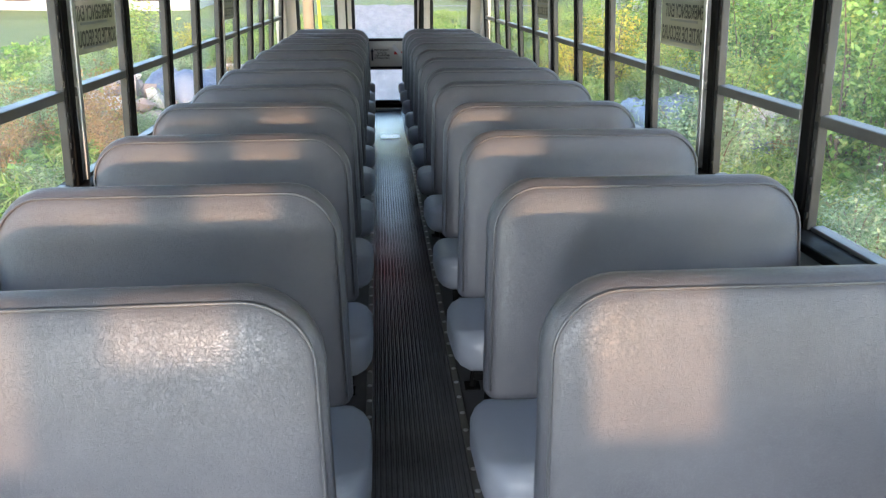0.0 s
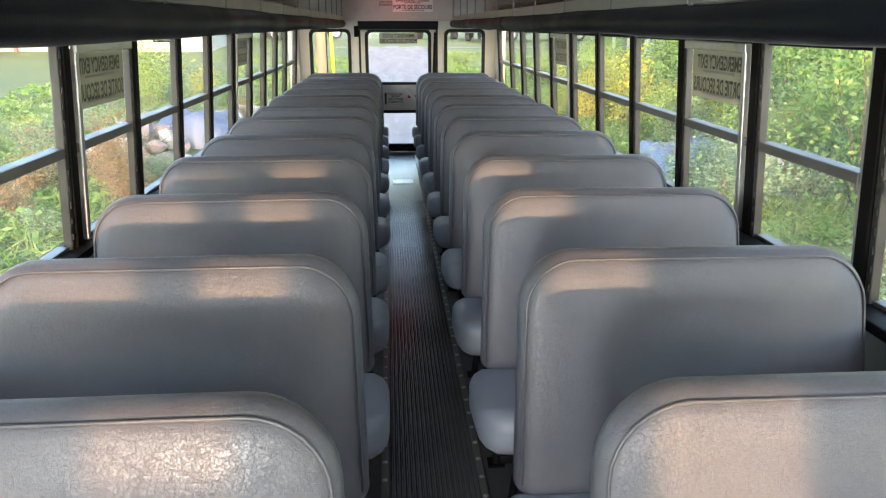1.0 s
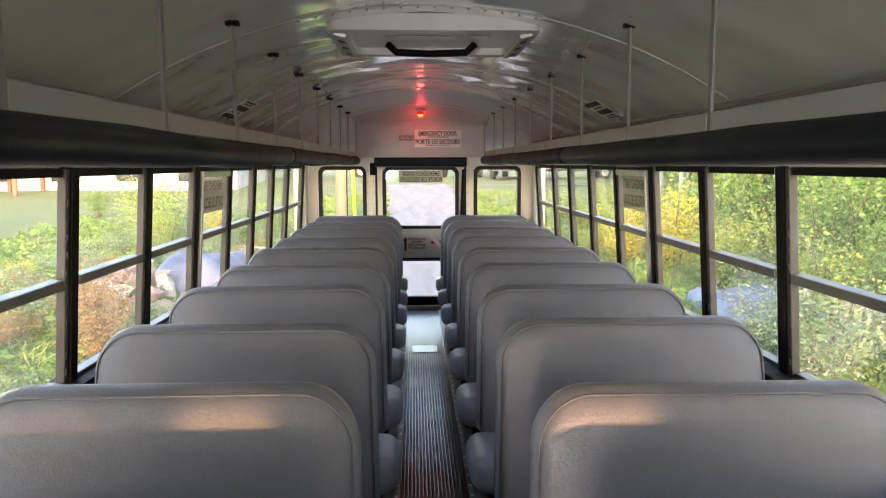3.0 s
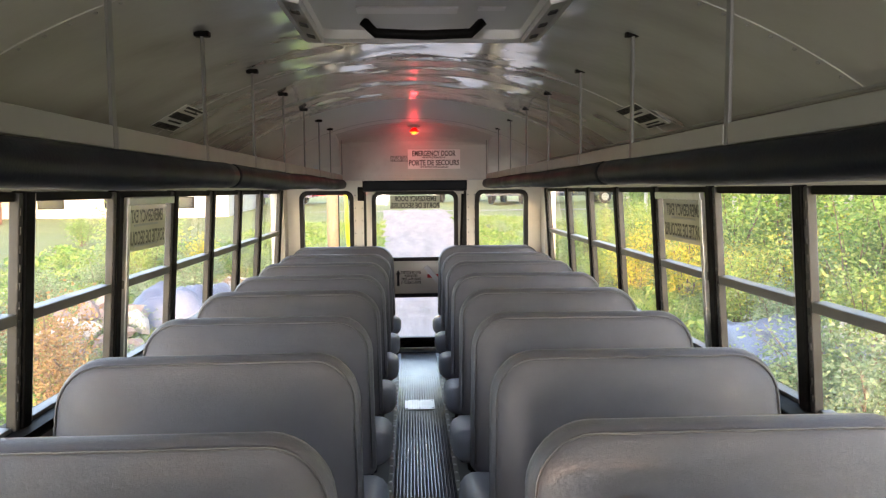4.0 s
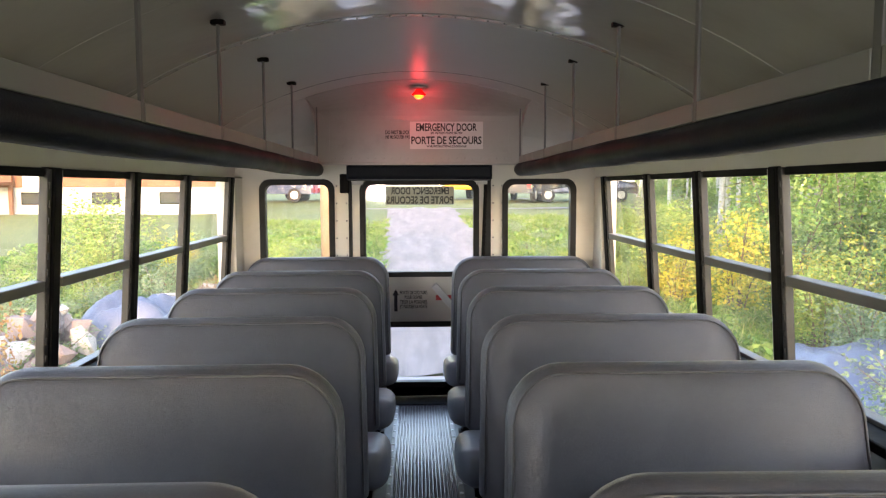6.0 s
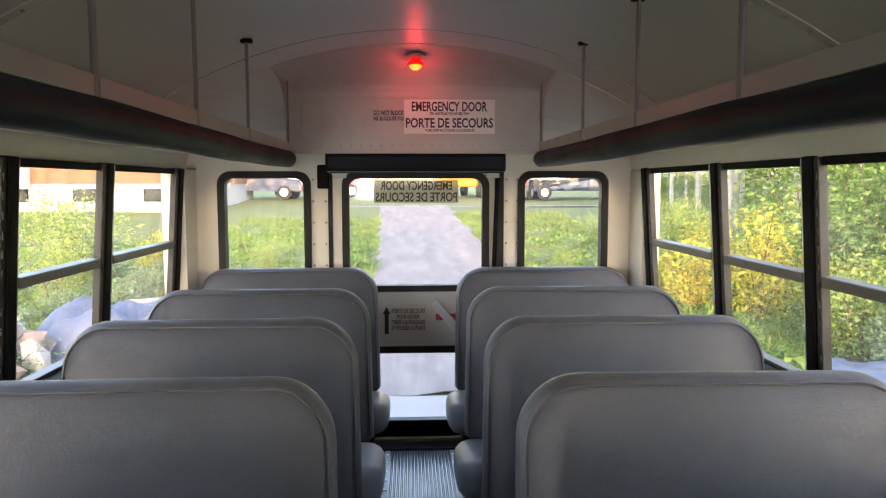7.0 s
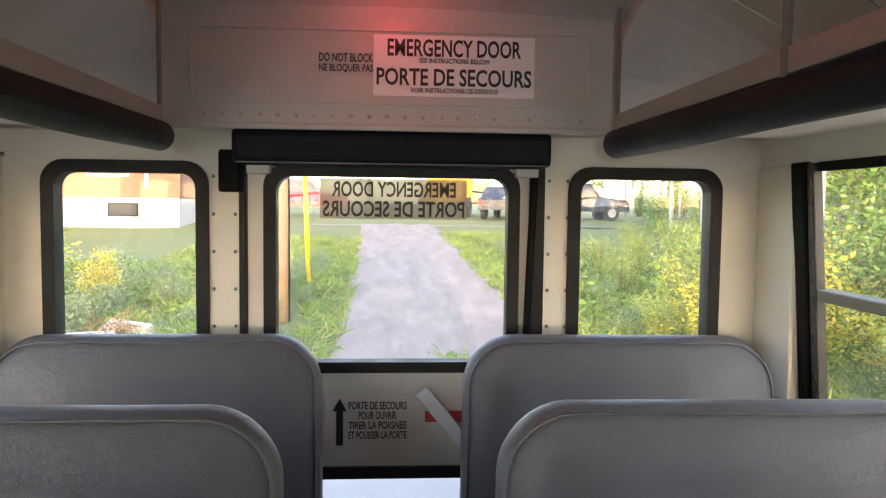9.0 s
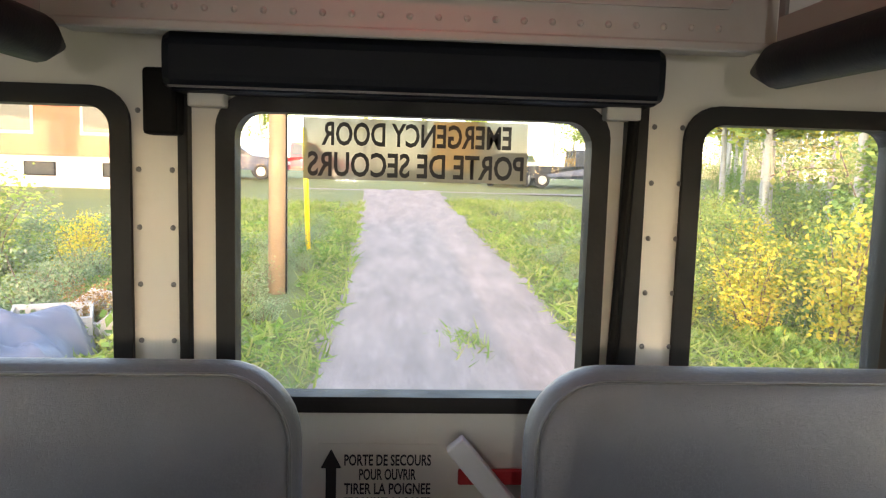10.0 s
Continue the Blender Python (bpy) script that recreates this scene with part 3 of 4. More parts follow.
# ---- roof hatch ----
def build_hatch():
    h = thing("roof_hatch", "pale grey roof escape hatch with black handle", "hatch", m=pose(0.03, 4.45, 0.010))
    bm = bmesh.new()
    frame_ring(bm, [(x, y) for x, y in rounded(-0.40, 0.40, -0.34, 0.34, 0.04, 0.04)], [(x, y) for x, y in rounded(-0.33, 0.33, -0.27, 0.27, 0.03, 0.03)], 0, 0.06)
    bmesh.ops.transform(bm, matrix=Matrix(((1, 0, 0, 0), (0, 0, 1, 0), (0, 1, 0, 1.985), (0, 0, 0, 1))), verts=bm.verts)
    part("frame", bm, PLASTIC, h)
    part("lid", boxed(-0.335, 0.335, -0.275, 0.275, 2.015, 2.03), PLASTIC, h)
    for s in (-1, 1):
        part("trim", box(bmesh.new(), -0.025, 0.025, -0.26, 0.26, -0.012, 0.004, m=pose(s * 0.355, 0, 1.984, 0, -14 * s, 0), bevel=0.003), ALU, h, "bright notched metal side trim")
        for y in (-0.16, 0.0, 0.16):
            part("slot", box(bmesh.new(), -0.012, 0.012, y - 0.02, y + 0.02, -0.016, -0.010, m=pose(s * 0.355, 0, 1.984, 0, -14 * s, 0)), INK, h)
    part("handle", tube(bmesh.new(), [(-0.19, 0.12, 2.01), (-0.15, 0.12, 1.972), (0, 0.12, 1.966), (0.15, 0.12, 1.972), (0.19, 0.12, 2.01)], 0.016, 10), BLACK, h, smooth=True)
    part("label_plate", boxed(-0.2, 0.1, -0.05, 0.02, 2.008, 2.014), PAPER, h)
    part("label_plate", boxed(0.16, 0.24, -0.05, -0.02, 2.008, 2.014), PAPER, h)


def build_stickers():
    """Exit decals on the ceiling slope over the emergency windows, with print too small to read."""
    for s in (-1, 1):
        for y in (2.62, 5.36):
            st = thing("ceiling_decal", "white ceiling decal with rows of black print", "decal", "ceiling decals")
            x = 0.985
            tilt = math.degrees(math.asin(x / ARCH))
            st.matrix_basis = pose(s * x, y, arch_z(x) - 0.004, 0, tilt * s, 0)
            part("backing", boxed(-0.085, 0.085, -0.145, 0.145, -0.001, 0.001), CEIL_PAINT, st)
            for x0, x1, l in ((-0.08, -0.045, 0.14), (-0.03, -0.02, 0.08), (-0.005, 0.035, 0.13), (0.05, 0.058, 0.09), (0.068, 0.08, 0.11)):
                q = -l
                while q < l - 0.01:
                    wd = random.uniform(0.012, 0.05)
                    part("print_bar", boxed(x0, x1, q, min(q + wd, l), -0.003, -0.0015), INK, st)
                    q += wd + 0.006


# ---- floor strip ----
def build_aisle():
    strip = thing("aisle_mat", "ribbed dark grey rubber aisle mat with worn shine", "floor mat", kind="structure", m=pose(0.034, 0, 0))
    prof, x = [(-0.158, 0.0), (-0.158, 0.003)], -0.150
    while x < 0.150:
        prof += [(x, 0.003), (x + 0.0025, 0.0078), (x + 0.005, 0.0092), (x + 0.0075, 0.0078), (x + 0.010, 0.003)]
        x += 0.0175
    prof += [(0.158, 0.003), (0.158, 0.0)]
    bm = bmesh.new()
    loft(bm, [[(a, y, b) for a, b in prof] for y in (FRONT + 0.4, 8.735)], cap=False)
    part("ribs", bm, RUBBER, strip)
    for s in (-1, 1):
        tr = part("edge_trim", boxed(s * 0.171 - 0.013, s * 0.171 + 0.013, FRONT + 0.4, 8.735, -0.002, 0.006, bevel=0.002), BRONZE, strip, "screwed aluminium edge trim")
        bm = bmesh.new()
        for y in np.arange(-2, 8.7, 0.11):
            r = bmesh.ops.create_uvsphere(bm, u_segments=8, v_segments=5, radius=0.010)
            bmesh.ops.scale(bm, vec=(1, 1, 0.5), verts=r["verts"])
            bmesh.ops.translate(bm, verts=r["verts"], vec=(s * 0.171, y, 0.006))
        tagged(part("screws", bm, ALU, tr), kind="stuff")
    pl = thing("floor_patch_plate", "worn metal patch plate screwed to the aisle floor", "plate")
    part("plate", boxed(-0.075, 0.130, 7.03, 7.25, 0.0055, 0.009, bevel=0.001), ALU, pl)
    for x in (-0.06, 0.027, 0.115):
        for y in (7.05, 7.23):
            part("screw", tube(bmesh.new(), [(x, y, 0.008), (x, y, 0.012)], 0.007, 8), BLACK, pl)


# ---- seats ----
def seat(s, seed):
    """A bench for two at the origin: s = side. Local y 0 is the top of the backrest, x measured from the bus centre."""
    rnd = random.Random(seed)
    u = thing("bus_seat", "grey vinyl school bus bench seat with high backrest", "seat", "bench seats")
    X0, X1, Z0, Z1, R = 0.186, 1.125, 0.376, 0.99, 0.135
    off = Vector((rnd.uniform(0, 50), rnd.uniform(0, 50), rnd.uniform(0, 50)))
    lean = 0.20
    steps = [(0.20, -0.062, 1), (0.12, -0.060, 1), (0.065, -0.055, 1), (0.036, -0.049, 1), (0.016, -0.040, 0), (0.004, -0.024, 0), (0.0, -0.004, 0), (0.003, 0.016, 0), (0.015, 0.032, 0), (0.045, 0.040, 0)]

    def ring(a, d):
        out = []
        for x, z in rounded(X0 + a, X1 - a, Z0 + a * 0.3, Z1 - a, max(R - a * 0.9, 0.03), 0.03, 8):
            taper = 0.022 * ((z - Z0) / (Z1 - Z0)) ** 2
            x = x + taper if x < 0.6 else x - taper
            p = Vector((x, d + (z - Z1) * lean, z))
            n = noise.noise(p * 5 + off) * 0.005 + noise.noise(p * 14 + off) * 0.002
            out.append((s * p.x, p.y + n, p.z + (0.5 * n if z > 0.9 else 0)))
        return out if s > 0 else out[::-1]

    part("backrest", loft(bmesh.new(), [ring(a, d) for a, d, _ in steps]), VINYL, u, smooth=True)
    path = [p for p in ring(0.016, -0.0425) if p[2] > Z0 + 0.03]
    path.sort(key=lambda p: (math.atan2(p[2] - 0.5, abs(p[0]) - 0.64) + math.pi / 2) % (2 * math.pi))
    part("piping", tube(bmesh.new(), path, 0.0038, 6), PIPING, u, "sewn edge piping", smooth=True)
    # cushion, soft box that bulges
    bm = bmesh.new()
    rings = []
    for i in range(21):
        t = 0.5 - 0.5 * math.cos(math.pi * i / 20)
        x = 0.135 + (1.115 - 0.135) * t
        end = min(x - 0.135, 1.115 - x)
        k = 1 if end > 0.075 else 0.45 + 0.55 * math.sqrt(max(0.0, 1 - (1 - end / 0.075) ** 2))
        pr = rounded(-0.235 * k, 0.235 * k, -0.075 * k, 0.075 * k, 0.065 * k, 0.05 * k, 6)
        rings.append([(s * x, -0.345 + a, 0.335 + b + 0.03 * (-a / 0.235) + 0.004 * noise.noise(Vector((x * 4, a * 5, b * 5)) + off)) for a, b in pr])
    loft(bm, rings)
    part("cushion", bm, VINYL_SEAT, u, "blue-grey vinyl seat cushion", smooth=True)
    part("seat_frame", boxed(min(s * 0.20, s * 1.16), max(s * 0.20, s * 1.16), -0.53, -0.13, 0.245, 0.275, bevel=0.005), BLACK, u, "black steel frame")
    for y in (-0.48, -0.17):
        bm = bmesh.new()
        tube(bm, [(s * 0.27, y, 0.255), (s * 0.255, y, 0.12), (s * 0.245, y + 0.01, 0.0)], 0.014, 8)
        box(bm, s * 0.245 - 0.03, s * 0.245 + 0.03, y - 0.02, y + 0.04, -0.004, 0.008)
        part("leg", bm, BLACK, u)
    return u


def build_seats():
    for s in (-1, 1):
        bases = []
        for i, y in enumerate(ROWS_Y):
            if i < 3:
                b = seat(s, 11 * i + s)
                b.matrix_basis = pose(0.022, y, -0.006)
                bases.append(b)
            else:
                copy_thing(bases[(i * 2 + 1) % 3], pose(0.022, y + 0.006 * math.sin(5 * i + s), -0.006 + 0.004 * math.sin(3 * i + s), 0.5 * math.sin(i * 2.3 + s), 0, 0.4 * math.sin(i * 1.7 + s)))


build_shell()
build_front()
build_windows()
build_rear()
build_lamp()
build_racks()
build_hatch()
build_stickers()
build_aisle()
build_seats()


# ---- outdoors ----
def leaf_material(name, a, b, c):
    """Leaves: three colours picked leaf by leaf, with light shining through."""
    m = bpy.data.materials.new(name)
    m.use_nodes = True
    nt = m.node_tree
    bs = nt.nodes["Principled BSDF"]
    geo = nt.nodes.new("ShaderNodeNewGeometry")
    cr = nt.nodes.new("ShaderNodeValToRGB")
    cr.color_ramp.elements[0].color, cr.color_ramp.elements[1].color = (*a, 1), (*c, 1)
    cr.color_ramp.elements.new(0.55).color = (*b, 1)
    nt.links.new(geo.outputs["Random Per Island"], cr.inputs[0])
    co = nt.nodes.new("ShaderNodeTexCoord").outputs["Object"]
    hs = nt.nodes.new("ShaderNodeHueSaturation")
    nt.links.new(maprange(nt, noise_tex(nt, co, 1.6), 0.3, 0.7, 0.7, 1.3), hs.inputs["Value"])
    nt.links.new(cr.outputs[0], hs.inputs["Color"])
    nt.links.new(hs.outputs[0], bs.inputs["Base Color"])
    bs.inputs["Roughness"].default_value = 0.55
    tr = nt.nodes.new("ShaderNodeBsdfTranslucent")
    nt.links.new(hs.outputs[0], tr.inputs[0])
    mx = nt.nodes.new("ShaderNodeMixShader")
    mx.inputs[0].default_value = 0.4
    nt.links.new(bs.outputs[0], mx.inputs[1])
    nt.links.new(tr.outputs[0], mx.inputs[2])
    nt.links.new(mx.outputs[0], nt.nodes["Material Output"].inputs[0])
    return m


LEAF_GREEN = leaf_material("green_leaves", (0.10, 0.20, 0.035), (0.20, 0.34, 0.065), (0.36, 0.44, 0.10))
LEAF_LIME = leaf_material("lime_leaves", (0.16, 0.27, 0.05), (0.29, 0.40, 0.09), (0.46, 0.46, 0.10))
LEAF_YELLOW = leaf_material("yellow_leaves", (0.32, 0.40, 0.05), (0.56, 0.52, 0.06), (0.68, 0.49, 0.06))
LEAF_RUST = leaf_material("rust_leaves", (0.26, 0.17, 0.06), (0.38, 0.20, 0.08), (0.22, 0.22, 0.06))
LEAF_SAGE = leaf_material("pale_weed_leaves", (0.14, 0.23, 0.10), (0.25, 0.36, 0.17), (0.32, 0.37, 0.22))
BLADE = leaf_material("grass_blades", (0.11, 0.20, 0.03), (0.21, 0.31, 0.06), (0.36, 0.36, 0.12))
BARK = surf("birch_bark", (0.42, 0.39, 0.34), (0.58, 0.55, 0.50), 0.85, big=3, fine=30, bump=0.5, bscale=25, dirt=(0.12, 0.10, 0.08))
STEM = surf("twig_bark", (0.12, 0.08, 0.05), (0.20, 0.14, 0.09), 0.9, big=8)
POLEWOOD = surf("weathered_pole_wood", (0.22, 0.16, 0.10), (0.34, 0.26, 0.17), 0.85, big=2, fine=40, bump=0.4, bscale=40, dirt=(0.25, 0.18, 0.11))
YELLOW = surf("yellow_plastic", (0.85, 0.62, 0.01), (0.9, 0.68, 0.03), 0.45, big=4)
TARP = surf("blue_grey_tarp", (0.07, 0.09, 0.14), (0.14, 0.165, 0.24), 0.42, 0.1, big=2, fine=14, bump=0.3, bscale=12, swell=0.5)
WHITEPAINT = surf("weathered_white_paint", (0.38, 0.37, 0.36), (0.52, 0.51, 0.50), 0.7, big=4, fine=30, bump=0.2, dirt=(0.40, 0.36, 0.30))
STONE = surf("pale_pinkish_rubble", (0.17, 0.135, 0.125), (0.32, 0.26, 0.245), 0.9, big=5, fine=30, bump=0.5, bscale=30, dirt=(0.25, 0.19, 0.16))
SIDING = surf("terracotta_siding", (0.22, 0.085, 0.045), (0.30, 0.125, 0.07), 0.75, big=2, fine=20, bump=0.2)
FOUNDATION = surf("white_foundation", (0.44, 0.43, 0.42), (0.52, 0.51, 0.50), 0.8, big=1, fine=10, bump=0.2)
ROOFING = surf("brown_shingle", (0.10, 0.08, 0.07), (0.17, 0.13, 0.11), 0.9, big=2, fine=20, bump=0.4)
DARKGLASS = plain("dark_glass", (0.03, 0.035, 0.04), 0.08)
TYRE = surf("tyre_rubber", (0.015, 0.015, 0.015), (0.03, 0.03, 0.03), 0.8, big=9)


def ground_z(x, y):
    return -1.0 + 0.049 * max(0.0, min(y, 42.0) - 6.0)


def drive_edges(y):
    """Left and right edge of the gravel track at y."""
    left = -0.75 - 0.03 * max(0, y - 18) if y > 13 else -0.75 - 0.45 * (13 - y)
    right = 2.0 - 0.025 * max(0, y - 18) if y > 13 else 2.0 + 0.30 * (13 - y)
    return max(left, -4.2), min(right, 4.4)


def build_ground():
    bm = bmesh.new()
    xs = [-1500, -300, -80] + list(np.linspace(-40, 40, 61)) + [80, 300, 1500]
    ys = [-1500, -300, -60] + list(np.linspace(-20, 60, 61)) + [120, 400, 1500]
    bump = lambda x, y: 0.06 * noise.noise(Vector((x * 0.35, y * 0.35, 0))) if abs(x) < 50 and not (-5 < x < 5) else 0
    grid = [[bm.verts.new((x, y, ground_z(x, y) + bump(x, y))) for x in xs] for y in ys]
    for a, b in zip(grid, grid[1:]):
        for k in range(len(xs) - 1):
            bm.faces.new((a[k], a[k + 1], b[k + 1], b[k]))
    tagged(part("ground", bm, GRASS_GROUND, smooth=True), "rough grassy ground round the parked bus", "ground", kind="structure")
    bm = bmesh.new()
    rows = []
    for y in list(np.linspace(12.0, 36, 50)):
        l, r = drive_edges(y)
        l += 0.22 * noise.noise(Vector((0, y * 0.9, 3)))
        r += 0.22 * noise.noise(Vector((5, y * 0.9, 3)))
        rut = [-0.035 if k in (3, 4, 8, 9) else 0.0 for k in range(13)]
        rows.append([bm.verts.new((l + (r - l) * k / 12, y, ground_z(0, y) + 0.085 + rut[k] + 0.02 * noise.noise(Vector((k * 0.4, y * 0.5, 9))))) for k in range(13)])
    for a, b in zip(rows, rows[1:]):
        for k in range(12):
            bm.faces.new((a[k], a[k + 1], b[k + 1], b[k]))
    pale = bmesh.new()
    prev = None
    for y in list(np.linspace(-16, 12.0, 36)):
        l, r = drive_edges(y)
        l += 0.22 * noise.noise(Vector((0, y * 0.9, 3)))
        r += 0.22 * noise.noise(Vector((5, y * 0.9, 3)))
        row = [pale.verts.new((l + (r - l) * k / 12, y, ground_z(0, y) + 0.045 + 0.02 * noise.noise(Vector((k * 0.4, y * 0.5, 9))))) for k in range(13)]
        for k in range(12):
            if prev:
                pale.faces.new((prev[k], prev[k + 1], row[k + 1], row[k]))
        prev = row
    tagged(part("gravel_lot", pale, GRAVEL_PALE, smooth=True), "pale crushed stone lot under the parked bus", "road", kind="structure")
    tagged(part("gravel_track", bm, GRAVEL, smooth=True), "pale grey gravel track with wheel ruts", "road", kind="structure")
    bm = bmesh.new()
    vs = [bm.verts.new(p) for p in ((-30, 36, ground_z(0, 36) + 0.014), (30, 36, ground_z(0, 36) + 0.014), (30, 47, ground_z(0, 47) + 0.014), (-30, 47, ground_z(0, 47) + 0.014))]
    bm.faces.new(vs)
    tagged(part("gravel_yard", bm, GRAVEL), "pale gravel yard where vehicles are parked", "road", kind="structure")


def leaf_mesh(name, centres, size, rng, up=0.3, narrow=0.5):
    """One mesh of loose leaves, a four-sided blade for each centre."""
    n = len(centres)
    d = rng.normal(size=(n, 3))
    d /= np.linalg.norm(d, axis=1)[:, None]
    d[:, 2] = np.abs(d[:, 2]) * up + d[:, 2] * (1 - up)
    e = np.cross(d, rng.normal(size=(n, 3)))
    e /= np.linalg.norm(e, axis=1)[:, None] + 1e-9
    l = size * rng.uniform(0.6, 1.4, n)[:, None]
    v = np.stack([centres - d * l, centres + e * l * narrow, centres + d * l, centres - e * l * narrow], 1).reshape(-1, 3)
    f = np.arange(4 * n).reshape(-1, 4)
    me = bpy.data.meshes.new(name)
    me.from_pydata(v.tolist(), [], f.tolist())
    return me


def leaf_part(name, me, material, parent):
    me.materials.append(material)
    ob = new(name, me)
    ob.parent = parent
    return ob


def shrub(seed, material, label, h=1.6, w=0.8, n=1700, leaf=0.036):
    """A shrub of thin stems and uneven leaf clumps, standing at the origin."""
    rng = np.random.default_rng(seed)
    u = thing("shrub", label, "shrub", "shrubs")
    pts = []
    bm = bmesh.new()
    for k in range(11):
        a, lean = float(rng.uniform(0, 2 * math.pi)), float(rng.uniform(0.1, 1.0)) * w
        top = Vector((math.cos(a) * lean, math.sin(a) * lean, float(h * rng.uniform(0.55, 1.1))))
        tube(bm, [(0.1 * math.cos(a), 0.1 * math.sin(a), -0.1), top * 0.5 + Vector((0, 0, 0.15)), top], [0.016, 0.010, 0.004], 4, False)
        m = n // 11
        q = rng.uniform(0.15, 1.05, m) ** 0.8
        c = np.outer(q, np.array(top)) + rng.normal(size=(m, 3)) * np.array([0.17, 0.17, 0.12]) * w * 1.3
        pts.append(c)
    part("stem", bm, STEM, u)
    c = np.concatenate(pts)
    c[:, 2] = np.maximum(c[:, 2], 0.02)
    leaf_part("foliage", leaf_mesh("foliage", c, leaf, rng), material, u)
    return u


def tree(seed, material, label, h=9.0, crown=2.2, n=2600):
    rng = np.random.default_rng(seed)
    u = thing("birch_tree", label, "tree", "trees")
    bend = [float(q) for q in rng.uniform(-0.5, 0.5, 2)]
    line = [Vector((bend[0] * (q ** 2), bend[1] * (q ** 2), h * q - 0.2)) for q in np.linspace(0, 1, 8).tolist()]
    part("trunk", tube(bmesh.new(), line, [0.11 * (1 - 0.8 * q) for q in np.linspace(0, 1, 8)], 9), BARK, u, smooth=True)
    pts = []
    bm = bmesh.new()
    for k in range(13):
        q = float(rng.uniform(0.38, 1.0))
        base = line[int(q * 7)]
        a, ln = float(rng.uniform(0, 2 * math.pi)), crown * (1.25 - q) * float(rng.uniform(0.6, 1.2))
        tip = base + Vector((math.cos(a) * ln, math.sin(a) * ln, float(rng.uniform(0.2, 0.9))))
        tube(bm, [base, (base + tip) / 2 + Vector((0, 0, 0.15)), tip], [0.03, 0.02, 0.006], 5, False)
        m = n // 13
        t = rng.uniform(0.3, 1.1, m)[:, None]
        pts.append(np.array(base) * (1 - t) + np.array(tip) * t + rng.normal(size=(m, 3)) * 0.35)
    part("limb", bm, STEM, u)
    leaf_part("crown", leaf_mesh("crown", np.concatenate(pts), 0.10, rng), material, u)
    return u


def scatter(u, placed):
    """Copies of a plant at (x, y, turn, size)."""
    for i, (x, y, turn, size) in enumerate(placed):
        c = u if i == 0 else copy_thing(u, Matrix())
        c.matrix_basis = pose(x, y, ground_z(x, y) - 0.03, 0, 0, turn)
        c.scale = (size, size, size * (0.9 + 0.2 * math.sin(i * 2.1)))


def build_plants():
    rng = np.random.default_rng(5)
    R = lambda a, b: float(rng.uniform(a, b))
    spots = lambda xs, ys, k, s0, s1: [(R(*xs), R(*ys), R(0, 360), R(s0, s1)) for _ in range(k)]
    green = shrub(1, LEAF_GREEN, "leafy green shrub at the edge of the wood", 1.7, 0.9, 3300)
    scatter(green, spots((6.2, 9.5), (3.0, 17.0), 34, 0.9, 1.5) + spots((9.0, 15.0), (6.0, 34.0), 36, 0.5, 0.95) + spots((14.0, 24.0), (8.0, 52.0), 34, 1.2, 2.0) + spots((-14, -9.5), (14, 26), 5, 0.5, 0.8))
    lime = shrub(2, LEAF_LIME, "yellow-green shrub beside the track", 1.6, 0.8, 3000)
    scatter(lime, spots((5.0, 9.0), (9.5, 26.0), 26, 0.55, 1.0) + spots((3.6, 5.6), (16.0, 24.0), 9, 0.4, 0.8) + [(-5.6, 17.5, 40, 1.15), (-6.2, 18.3, 80, 1.0), (-5.2, 15.8, 10, 0.6), (-2.2, 15.2, 5, 0.35), (-1.7, 14.4, 80, 0.28), (-2.6, 18.2, 30, 0.45), (3.0, 19.0, 60, 0.4)] + spots((-9, -5), (8, 15), 6, 0.35, 0.55))
    yellow = shrub(3, LEAF_YELLOW, "autumn yellow shrub beside the track", 1.5, 0.75, 2800)
    scatter(yellow, [(4.2, 15.6, 20, 0.85), (4.9, 15.0, 100, 0.95), (5.6, 14.2, 230, 0.9), (5.0, 17.2, 200, 0.9), (6.4, 13.4, 30, 0.85), (6.2, 15.8, 300, 0.9), (7.2, 12.2, 150, 0.8), (7.8, 14.8, 60, 0.9), (6.9, 17.5, 10, 0.9), (6.6, 11.6, 200, 0.7), (-4.6, 18.4, 50, 0.6), (-6.8, 14.0, 20, 0.45)])
    rust = shrub(4, LEAF_RUST, "rusty brown autumn weeds by the rubble heap", 1.0, 0.7, 1900, 0.034)
    scatter(rust, [(-4.0, 10.6, 0, 0.75), (-4.6, 11.4, 70, 0.8), (-5.2, 10.4, 140, 0.7), (-3.6, 9.6, 200, 0.6), (-4.9, 9.2, 20, 0.6), (-5.8, 12.6, 250, 0.7), (5.5, 9.4, 90, 0.45), (-3.3, 15.4, 10, 0.5), (-4.2, 16.6, 200, 0.5)])
    sage = shrub(6, LEAF_SAGE, "pale grey-green weeds in the meadow", 1.0, 0.75, 2000, 0.034)
    scatter(sage, spots((-8, -3.6), (6.0, 22.0), 40, 0.45, 0.85) + spots((3.8, 5.6), (5.0, 12.5), 16, 0.6, 0.95) + spots((-4.5, -1.5), (13.6, 25.0), 34, 0.3, 0.6) + spots((2.7, 4.0), (16.5, 27.0), 10, 0.3, 0.5))
    for k, (mat, lab) in enumerate(((LEAF_LIME, "slender pale-barked birch in the wood"), (LEAF_YELLOW, "slender pale-barked birch with autumn leaves"))):
        t = tree(20 + k, mat, lab, 9.0 + k, 2.3)
        scatter(t, spots((7.5, 12.0), (5.0, 32.0), 14, 0.6, 1.1) + spots((12.0, 26.0), (6.0, 56.0), 34, 0.7, 1.2) + spots((-40, 30), (62, 80), 12, 1.0, 1.6))


